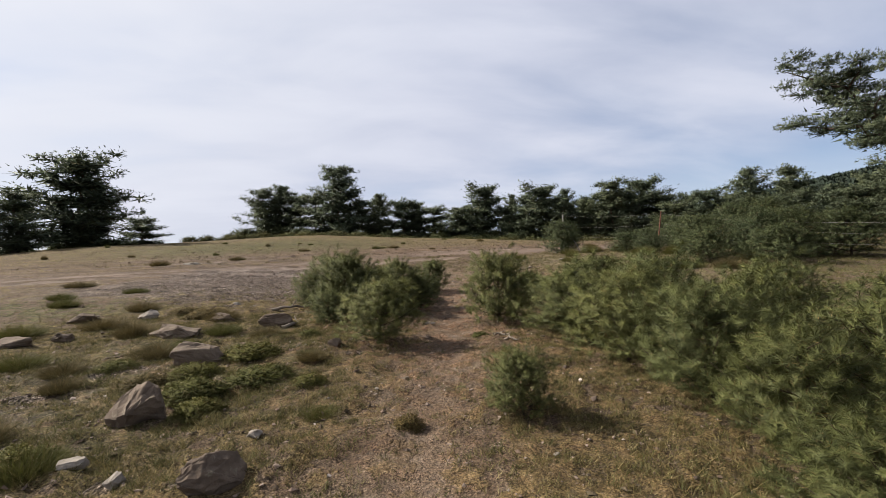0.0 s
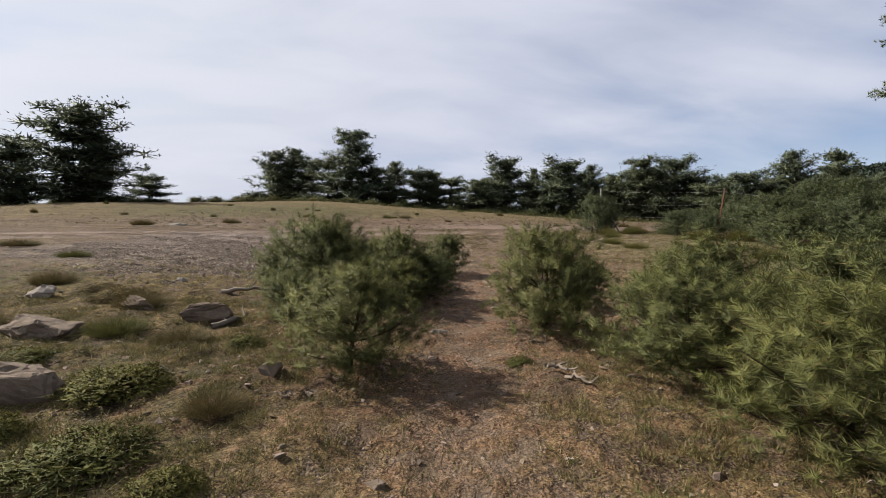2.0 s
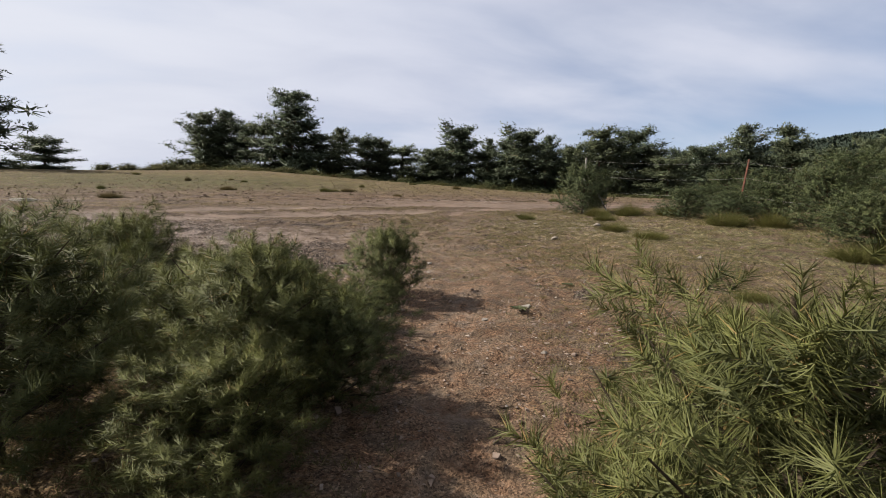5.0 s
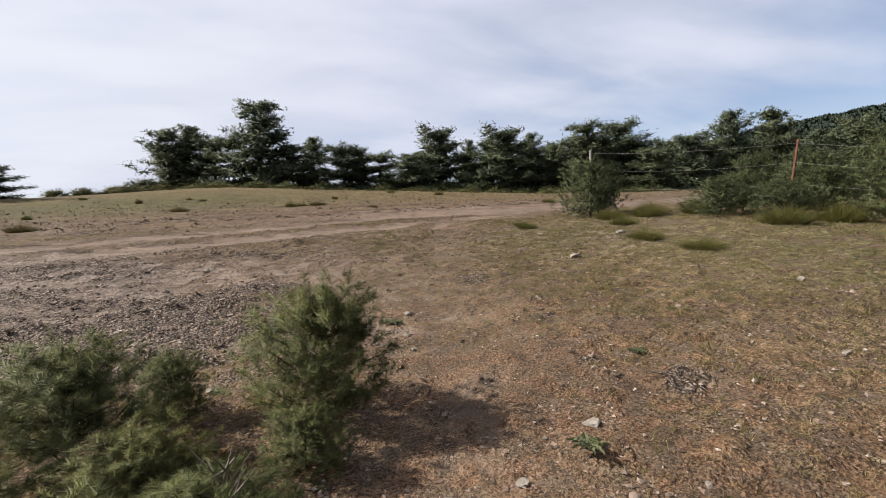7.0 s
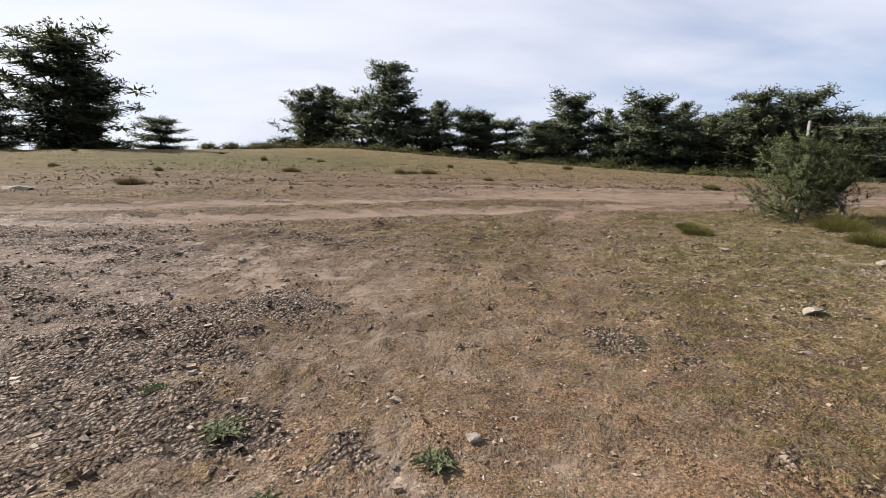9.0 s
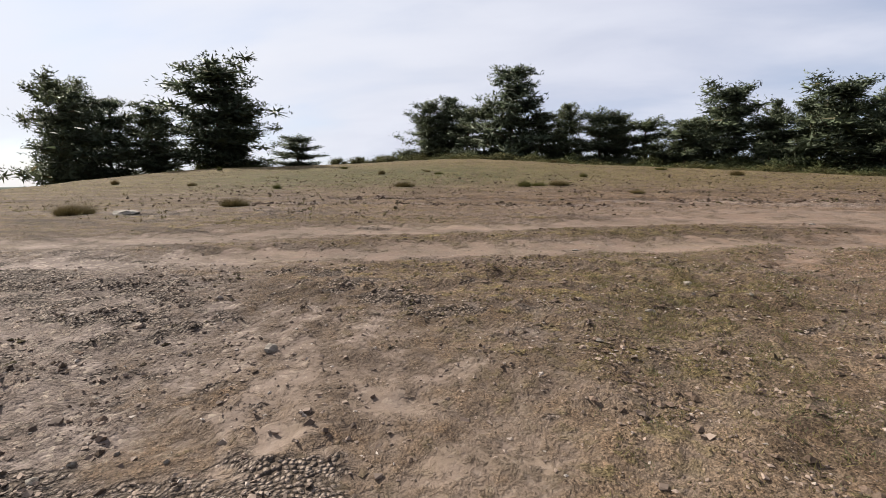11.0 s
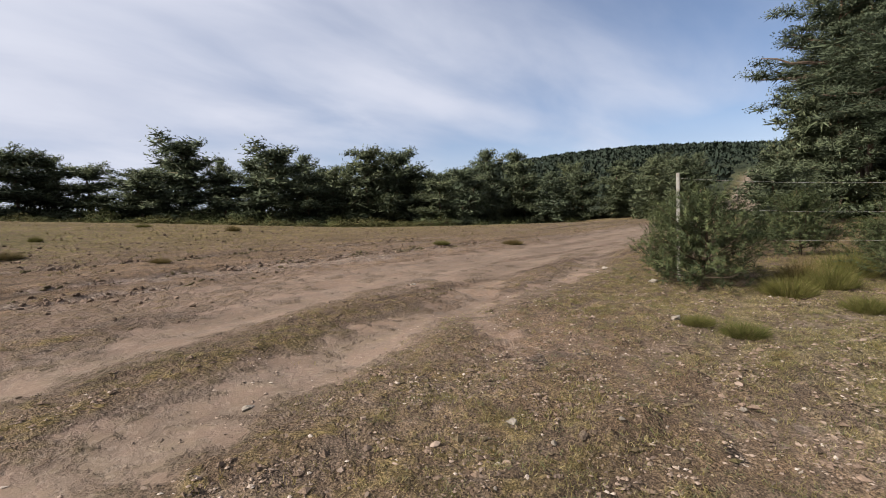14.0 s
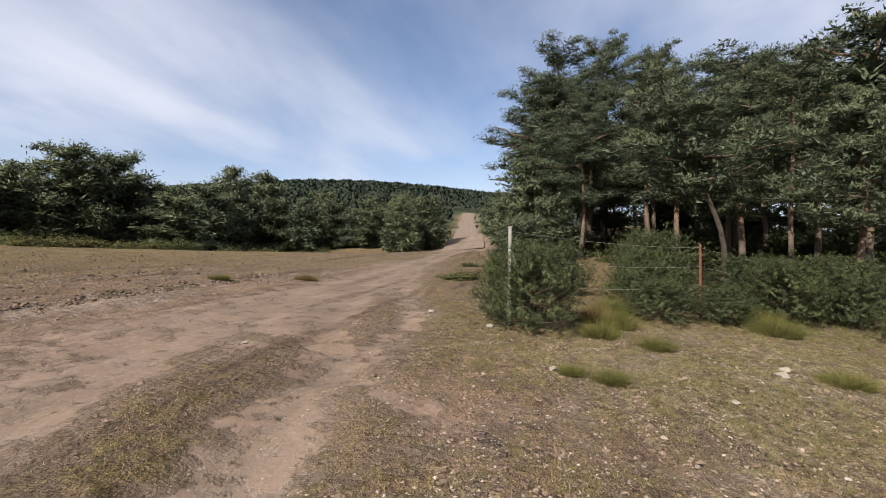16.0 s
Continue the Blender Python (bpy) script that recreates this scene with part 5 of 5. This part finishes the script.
def dead_branch(name, label, x, y, turn, length, girth, seed, forks=3, tip=0.0):
    rng = np.random.RandomState(seed)
    f = np.linspace(0, 1, 9)
    p = np.stack([f * length, 0.08 * length * np.sin(f * 4 + seed), 0.02 + 0.04 * length * np.sin(f * 3.1)], 1) + rng.normal(0, 0.011, (9, 3))
    pieces = [tube(p, girth * (1 - 0.6 * f) * rng.uniform(0.75, 1.15, 9), 7)]
    for k in range(3):
        pieces.append(tube(p[2 + k:6 + k] + rng.normal(0, girth * 0.5, 3) * [1, 1, 0.5], girth * rng.uniform(0.12, 0.4, 4), 5))
    for k in range(forks):
        q = p[rng.randint(2, 8)]
        w = unit(np.array([rng.uniform(0.2, 1), rng.choice((-1, 1)) * rng.uniform(0.4, 1), rng.uniform(0.1, 0.7)]))
        pieces.append(tube(np.array([q, q + w * length * 0.18, q + w * length * 0.32 + [0, 0, 0.01]]), (girth * 0.45, girth * 0.3, girth * 0.1), 5))
    ob = tagged(new(name, mesh_of(name, *joined(pieces), dead_mat, True)), label, "dead branch", "dead wood on the ground")
    ob.matrix_basis = pose(x, y, gz(x, y) + girth * 0.3, 0, -tip, turn)
    return ob


dead_branch("dead_branch", "bleached broken branch lying beside the path", 1.64, 6.82, -38, 0.28, 0.022, 1, 3)
dead_branch("dead_branch", "bleached broken branch lying beside the path", 1.78, 6.66, -52, 0.26, 0.020, 2, 2)
dead_branch("dead_branch", "long grey dead branch lying on the turf", -1.72, 8.30, 76, 0.80, 0.036, 3, 2)
dead_branch("dead_branch", "long grey dead branch lying on the turf", -2.30, 10.28, 8, 0.72, 0.04, 4, 2)
dead_branch("dead_branch", "tangle of dry grey twigs under a young pine", 1.30, 11.75, 130, 0.62, 0.013, 5, 9, 38.0)
dead_branch("dead_branch", "tangle of dry grey twigs under a young pine", 0.70, 11.85, 20, 0.60, 0.012, 6, 9, 42.0)
dead_branch("dead_branch", "tangle of dry grey twigs under a young pine", 0.95, 12.1, -60, 0.55, 0.012, 7, 8, 40.0)


# ---- rosette plants ----
def rosette(seed, x, y, size):
    rng = np.random.RandomState(seed)
    root = tagged(new("thistle_rosette"), "flat grey-green thistle rosette on stony soil", "thistle", "thistle rosettes")
    root.matrix_basis = pose(x, y, gz(x, y) - 0.01)
    for k in range(16):
        a, ln = k * 2.4 + rng.normal(0, 0.1), size * rng.uniform(0.3, 0.52)
        out, side = np.array([math.cos(a), math.sin(a), 0]), np.array([-math.sin(a), math.cos(a), 0])
        rows = []
        for j, f in enumerate(np.linspace(0, 1, 9)):
            w = ln * 0.15 * math.sin(min(f + 0.12, 1.0) * 3.0) * (1.35 if j % 2 else 0.6)
            mid = out * ln * f + np.array([0, 0, 0.03 + 0.10 * ln * math.sin(f * 2.6)])
            rows += [mid - side * w + [0, 0, 0.012], mid, mid + side * w + [0, 0, 0.012]]
        n = np.arange(8)[:, None] * 3 + np.arange(2)[None]
        part("leaf", mesh_of("leaf", np.array(rows), np.stack([n, n + 1, n + 4, n + 3], -1).reshape(-1, 4), herb_mat), root)


for k, (x, y, s) in enumerate([(2.19, 15.23, 0.32), (0.89, 15.46, 0.38), (2.9, 12.2, 0.26), (1.4, 14.9, 0.24), (-0.6, 14.6, 0.3), (4.1, 13.4, 0.2), (0.2, 15.9, 0.22)]):
    rosette(300 + k, x, y, s)


# ---- fence ----
fence = tagged(new("wire_fence"), "old wire fence with a white post and rusty stakes", "fence")
fence.location = (9.3, 22.6, gz(9.3, 22.6))
FENCE = [(9.30, 22.60, 1.96, 0.027, post_mat, "white concrete corner post", 0, 0), (11.75, 18.4, 1.75, 0.022, rust_mat, "leaning red-rusted iron stake", 4, 6), (14.1, 13.9, 1.3, 0.03, stake_mat, "grey weathered wooden stake", -5, 4), (16.2, 9.6, 1.3, 0.03, stake_mat, "grey weathered wooden stake", 3, -3), (18.4, 5.2, 1.3, 0.03, stake_mat, "grey weathered wooden stake", 0, 4)]
tops = []
for x, y, hh, r, mat, label, tx, ty in FENCE:
    bm = bmesh.new()
    bmesh.ops.create_cube(bm, size=1.0)
    bmesh.ops.scale(bm, vec=(2 * r, 2 * r, hh + 0.3), verts=bm.verts)
    bmesh.ops.translate(bm, vec=(0, 0, hh / 2 - 0.15), verts=bm.verts)
    bmesh.ops.bevel(bm, geom=list(bm.edges), offset=r * 0.25, segments=2, affect="EDGES")
    me = bpy.data.meshes.new("post")
    bm.to_mesh(me)
    bm.free()
    me.materials.append(mat)
    ob = part("post", me, fence, label)
    m = pose(x, y, gz(x, y), tx, ty, 25)
    ob.matrix_basis = Matrix.Translation(-fence.location) @ m
    tops.append((m, hh))


def strut(name, a, b, r, mat, label, sag=0.0, sides=5):
    f = np.linspace(0, 1, 14)[:, None]
    p = np.array(a) * (1 - f) + np.array(b) * f - np.array([0, 0, 1.0]) * sag * 4 * f * (1 - f) - np.array(fence.location)
    part(name, mesh_of(name, *tube(p, np.full(14, r), sides), mat, True), fence, label)


m0 = tops[0][0]
strut("brace", m0 @ Vector((0, 0, 1.55)), Vector((9.95, 22.15, gz(9.95, 22.15) + 0.1)), 0.035, post_mat, "white diagonal brace", 0.0, 6)
for (ma, ha), (mb, hb) in zip(tops[:4], tops[1:5]):
    for k, part_up in enumerate((0.95, 0.70, 0.42)):
        strut("wire", ma @ Vector((0, 0, ha * part_up)), mb @ Vector((0, 0, hb * part_up)), 0.0019, wire_mat, "thin galvanised wire", 0.08 + 0.03 * (k % 2))

# ---- dead stump in the field ----
dead_branch("dead_branch", "white dead branches at the edge of the wood", 57.0, 57.6, 60, 2.2, 0.09, 8, 8)

# ---- far woods on the hill ----
rng = np.random.RandomState(77)
az, far = np.radians(rng.uniform(8, 118, 8500)), 80 + 430 * np.sqrt(rng.uniform(0.0, 1, 8500))
hx, hy = far * np.sin(az), 20 + far * np.cos(az)
keep = ((along(STRIP, hx, hy) > 5.2 + 0.010 * far) | (hx > 216)) & (far > 86)
hx, hy = hx[keep], hy[keep]
tall = rng.uniform(4.2, 6.6, len(hx))
rows_v, rows_f, rows_n = [], [], []
for k in range(20):
    o = unit(rng.normal(size=(len(hx), 3)))
    o[:, 2] = np.abs(o[:, 2]) * 1.2 - 0.15
    c = np.stack([hx, hy, ground_z(hx, hy) + tall * 0.45], 1) + o * np.stack([tall * 0.40, tall * 0.40, tall * 0.36], 1)
    w = unit(o + rng.normal(0, 0.5, o.shape) + [0, 0, 0.4])
    v, f = blades(c, w, tall * rng.uniform(0.18, 0.30, len(hx)), tall * 0.24, rng)
    v, f, nn = facing((v, f), o + [0, 0, 0.25])
    rows_v.append(v)
    rows_f.append(f + k * len(v))
    rows_n.append(nn)
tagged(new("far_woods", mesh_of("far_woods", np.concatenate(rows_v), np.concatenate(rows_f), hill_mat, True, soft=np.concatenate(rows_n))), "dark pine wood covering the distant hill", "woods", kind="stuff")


# ---- gravel and grass ----
def scatter(n, x0, x1, y0, y1, seed):
    r = np.random.RandomState(seed)
    return r.uniform(x0, x1, n), r.uniform(y0, y1, n), r


def gravel(n, seed, lo, hi, power, box, weight, patchy=None, reach=4.5, beside=None):
    x, y, r = scatter(n, *box, seed)
    d, t, g, s = cover(x, y)
    near = np.exp(-(np.maximum(along([(0, 0), (1.2, 8), (2.3, 13), (1.4, 18), (1.5, 22), (5, 22)], x, y) - 1.5, 0) / reach) ** 2)
    w = np.clip(weight(d, t, g, s), 0, 1) * near
    if beside:
        w = w * np.exp(-((along(beside, x, y) + 0.12 * ripple(x, y, 1.3, 44)) / 0.22) ** 2)
    if patchy:
        w = w * (0.06 + smooth(ripple(x, y, 1.1, 41) + 0.6 * ripple(x, y, 0.4, 42) + 0.5 * ripple(x, y, 3.0, 43), *patchy))
    ok = r.uniform(0, 1, n) < w
    x, y = x[ok], y[ok]
    n = len(x)
    size = lo + (hi - lo) * r.uniform(0, 1, n) ** power
    if lo >= 0.02:
        g = (1 + 5**0.5) / 2
        octa = np.array([(-1, g, 0), (1, g, 0), (-1, -g, 0), (1, -g, 0), (0, -1, g), (0, 1, g), (0, -1, -g), (0, 1, -g), (g, 0, -1), (g, 0, 1), (-g, 0, -1), (-g, 0, 1)]) / 1.9
        face = np.array([(0, 11, 5), (0, 5, 1), (0, 1, 7), (0, 7, 10), (0, 10, 11), (1, 5, 9), (5, 11, 4), (11, 10, 2), (10, 7, 6), (7, 1, 8), (3, 9, 4), (3, 4, 2), (3, 2, 6), (3, 6, 8), (3, 8, 9), (4, 9, 5), (2, 4, 11), (6, 2, 10), (8, 6, 7), (9, 8, 1)])
    else:
        octa = np.array([(1, 0, 0), (0, 1, 0), (-1, 0, 0), (0, -1, 0), (0, 0, 0.8), (0, 0, -0.6)], float)
        face = np.array([(0, 1, 4), (1, 2, 4), (2, 3, 4), (3, 0, 4), (1, 0, 5), (2, 1, 5), (3, 2, 5), (0, 3, 5)])
    a = r.uniform(0, 6.28, n)
    c = len(octa)
    v = octa[None] * r.uniform(0.65, 1.2, (n, c, 1)) + r.normal(0, 0.14, (n, c, 3))
    v = v * np.stack([size, size * r.uniform(0.55, 0.95, n), size * r.uniform(0.4, 0.8, n)], 1)[:, None]
    vx = v[..., 0] * np.cos(a)[:, None] - v[..., 1] * np.sin(a)[:, None]
    vy = v[..., 0] * np.sin(a)[:, None] + v[..., 1] * np.cos(a)[:, None]
    v = np.stack([vx + x[:, None], vy + y[:, None], v[..., 2] + (ground_z(x, y) + size * 0.15)[:, None]], -1)
    return v.reshape(-1, 3), (face[None] + np.arange(n)[:, None, None] * c).reshape(-1, 3)


def slabs(n, seed, lo, hi, box, reach=4.5):
    """Flat angular chips of stone, tipped at random, thick on the scree."""
    x, y, r = scatter(n, *box, seed)
    near = np.exp(-(np.maximum(along([(0, 0), (1.2, 8), (2.3, 13), (1.4, 18), (1.5, 22), (5, 22)], x, y) - 2.0, 0) / reach) ** 2)
    w = near * (0.03 + scree(x, y) * (0.12 + 0.6 * smooth(ripple(x, y, 1.0, 86) + 0.5 * ripple(x, y, 0.4, 87), 0.0, 0.5)) + 0.3 * cover(x, y)[3] * smooth(ripple(x, y, 0.8, 84), 0.0, 0.3))
    ok = r.uniform(0, 1, n) < w
    x, y = x[ok], y[ok]
    n = len(x)
    size = lo + (hi - lo) * r.uniform(0, 1, n) ** 2.6
    cube = np.array([(-1, -1, -1), (1, -1, -1), (1, 1, -1), (-1, 1, -1), (-1, -1, 1), (1, -1, 1), (1, 1, 1), (-1, 1, 1)], float) * 0.5
    v = (cube[None] * r.uniform(0.45, 1.15, (n, 8, 1)) + r.normal(0, 0.10, (n, 8, 3))) * np.stack([size, size * r.uniform(0.4, 0.9, n), size * r.uniform(0.25, 0.6, n)], 1)[:, None]
    up = unit(np.stack([r.normal(0, 0.35, n), r.normal(0, 0.35, n), np.ones(n)], 1))
    a = r.uniform(0, 6.28, n)
    ax = unit(np.cross(up, np.stack([np.cos(a), np.sin(a), np.zeros(n)], 1)))
    m = np.stack([ax, np.cross(up, ax), up], 1)
    v = np.einsum("nij,njk->nik", v, m) + np.stack([x, y, ground_z(x, y) + size * 0.02], 1)[:, None]
    face = np.array([(0, 3, 2, 1), (4, 5, 6, 7), (0, 1, 5, 4), (1, 2, 6, 5), (2, 3, 7, 6), (3, 0, 4, 7)])
    return v.reshape(-1, 3), (face[None] + np.arange(n)[:, None, None] * 8).reshape(-1, 4)


chips = joined([slabs(150000, 11, 0.010, 0.050, (-8, 9, 2, 23)), slabs(40000, 13, 0.012, 0.075, (-9, 3, 2, 20))])
tagged(new("stone_chips", mesh_of("stone_chips", *chips, gravel_mat)), "flat angular chips of pale and mauve stone", "stone chips", kind="stuff")
stones = joined([gravel(90000, 1, 0.007, 0.028, 2.2, (-7, 11, 2, 27), lambda d, t, g, s: 0.16 + 1.0 * s + 0.25 * (1 - t) - 0.5 * d, (-0.15, 0.4)),
                 gravel(80000, 8, 0.007, 0.024, 2.0, (-3, 10, 17, 24.5), lambda d, t, g, s: 0.55 - 0.45 * d, (-0.3, 0.4)),
                 gravel(46000, 7, 0.006, 0.020, 2.0, (1, 9, 7, 17), lambda d, t, g, s: 0.42, (-0.2, 0.35)),
                 gravel(24000, 2, 0.02, 0.042, 2.6, (-8, 12, 2, 31), lambda d, t, g, s: 0.05 + 0.9 * s - 0.35 * d, (-0.05, 0.45))])
tagged(new("gravel", mesh_of("gravel", *stones, gravel_mat)), "loose reddish and pale gravel scattered over the soil", "gravel", kind="stuff")

clods = joined([gravel(34000, 9, 0.014, 0.05, 2.0, (-4, 10, 17, 26), lambda d, t, g, s: 0.6 - 0.7 * d, (-0.05, 0.4), 6.0),
                gravel(52000, 5, 0.012, 0.044, 2.0, (-8, 12, 2, 27), lambda d, t, g, s: 0.55 + 0.6 * s - 0.9 * d, (0.15, 0.5), 6.0),
                gravel(22000, 6, 0.025, 0.075, 1.8, (-16, 24, 26, 42), lambda d, t, g, s: 0.75 - 0.9 * d, (0.25, 0.6), 30.0)])
for k, line in enumerate(FURROWS):
    edge = gravel(110000, 50 + k, 0.02, 0.07, 1.6, (-9, 18, 26, 37), lambda d, t, g, s: 1.0, (-0.2, 0.3), 30.0, line)
    clods = joined([clods, edge])
tagged(new("clods", mesh_of("clods", *clods, clod_mat)), "crumbly reddish-brown clods of dry soil", "soil", kind="stuff")


def grass(n, seed, per, lo, hi, width, box, weight, mat, label, reach=5.0, spread=0.02, lean=0.75, patchy=(0.05, 0.3)):
    x, y, r = scatter(n, *box, seed)
    d, t, g, s = cover(x, y)
    near = np.exp(-(np.maximum(along([(0, 0), (1.2, 8), (2.3, 13), (1.4, 18), (1.5, 22), (6, 21)], x, y) - 2.0, 0) / reach) ** 2)
    clump = smooth(ripple(x, y, 0.75, 21) + 0.6 * ripple(x, y, 0.3, 22) + 0.4 * ripple(x, y, 2.4, 23), *patchy)
    ok = r.uniform(0, 1, n) < np.clip(weight(d, t, g, s) * (0.12 + clump), 0, 1) * near
    x, y = x[ok], y[ok]
    n = len(x)
    z = ground_z(x, y)
    base = np.repeat(np.stack([x, y, z - 0.004], 1), per, 0) + np.concatenate([r.normal(0, spread, (n * per, 2)), np.zeros((n * per, 1))], 1)
    way = unit(np.concatenate([r.normal(0, lean, (n * per, 2)), np.ones((n * per, 1))], 1))
    ln = r.uniform(lo, hi, n * per) * np.repeat(r.uniform(0.6, 1.3, n), per)
    v, f = blades(base, way, ln, np.full(n * per, width), r)
    tagged(new("grass", mesh_of("grass", v, f, mat)), label, "grass", kind="stuff")


grass(80000, 31, 7, 0.025, 0.065, 0.006, (-8, 12, 1.5, 27), lambda d, t, g, s: 1.3 * t - 1.3 * d - 0.2 * s, grass_mat, "short dry yellow turf on the heath", patchy=(-0.1, 0.25))
grass(50000, 32, 8, 0.025, 0.07, 0.006, (-8, 12, 1.5, 25), lambda d, t, g, s: 0.3 * t + 1.2 * g - 0.7 * d, turf_mat, "short green turf between the stones", patchy=(-0.05, 0.25))
grass(26000, 35, 12, 0.03, 0.075, 0.006, (-8, 12, 1.5, 27), lambda d, t, g, s: 0.6 * t - 0.9 * d + 0.15, heath_mat, "dark brown cushions of withered turf", 5.0, 0.04, 0.7, (0.05, 0.3))
grass(9000, 33, 5, 0.05, 0.16, 0.02, (-30, 30, 24, 56), lambda d, t, g, s: 0.9 * t - 1.2 * d, grass_mat, "dry grass clumps across the field", 30.0)
grass(15000, 36, 6, 0.05, 0.14, 0.022, (-30, 30, 24, 56), lambda d, t, g, s: 0.6 * t - 0.9 * d, heath_mat, "dark withered clumps across the field", 30.0, 0.08)
grass(22000, 37, 6, 0.06, 0.16, 0.012, (10, 30, 5, 23), lambda d, t, g, s: 0.5 * t + 0.8 * g, turf_mat, "green grass in the clearing before the wood", 60.0, 0.05)
grass(26000, 38, 8, 0.03, 0.10, 0.0055, (-6.5, 3.2, 1.5, 10), lambda d, t, g, s: 0.9 * t - 0.6 * d, turf_mat, "thick olive turf on the stony bank", 6.0, 0.03, 0.8, (-0.15, 0.25))
grass(14000, 39, 9, 0.03, 0.09, 0.0055, (-6.5, 3.2, 1.5, 10), lambda d, t, g, s: 0.9 * t - 0.6 * d, grass_mat, "straw-coloured turf on the stony bank", 6.0, 0.03, 0.9, (-0.1, 0.3))
grass(34000, 40, 6, 0.02, 0.055, 0.005, (2, 12, 14, 24.5), lambda d, t, g, s: 1.1 - 1.1 * d, grass_mat, "short straw-coloured turf beside the track", 6.0, 0.03, 1.0, (-0.2, 0.2))
grass(26000, 41, 6, 0.02, 0.05, 0.005, (2, 12, 14, 24.5), lambda d, t, g, s: 0.9 - 1.1 * d, herb_mat, "grey-green herbs in the turf beside the track", 6.0, 0.03, 1.0, (-0.1, 0.25))
grass(6000, 34, 6, 0.06, 0.13, 0.004, (-7, 10, 1.5, 25), lambda d, t, g, s: 0.5 * t + 0.3 * g - 1.0 * d, grass_mat, "longer wisps of dry grass")

# ---- loose stones beside the path ----
rng = np.random.RandomState(91)
shapes = []
for k in range(8):
    bm = bmesh.new()
    for q in unit(rng.normal(size=(11, 3))) * rng.uniform(0.40, 0.55, (11, 1)):
        bm.verts.new(q * [1.0, rng.uniform(0.6, 0.9), rng.uniform(0.35, 0.6)])
    hull = bmesh.ops.convex_hull(bm, input=list(bm.verts))
    bmesh.ops.delete(bm, geom=[g for g in hull["geom_interior"] if isinstance(g, bmesh.types.BMVert)], context="VERTS")
    bmesh.ops.bevel(bm, geom=list(bm.edges), offset=0.02, segments=1, affect="EDGES")
    me = bpy.data.meshes.new("stone")
    bm.to_mesh(me)
    bm.free()
    me.materials.append(rock_mat if k % 2 else pale_rock_mat)
    shapes.append(me)
x, y, r = scatter(9000, -7, 11, 2, 26, 92)
bare_part, turf_part, green_part, stone_part = cover(x, y)
near = np.exp(-(np.maximum(along([(0, 0), (1.2, 8), (2.3, 13), (1.4, 18), (3, 21)], x, y) - 1.2, 0) / 3.2) ** 2)
ok = np.flatnonzero(r.uniform(0, 1, 9000) < (0.12 + 0.6 * stone_part - 0.3 * bare_part) * near * smooth(ripple(x, y, 1.4, 61), -0.1, 0.3))[:290]
for k in ok:
    size = 0.035 + 0.075 * r.uniform() ** 2.2
    ob = part("stone", shapes[r.randint(8)], ground)
    ob.matrix_basis = pose(x[k], y[k], gz(x[k], y[k]) + size * 0.08, r.uniform(-15, 15), r.uniform(-15, 15), r.uniform(0, 360)) @ Matrix.Diagonal((size, size, size, 1))
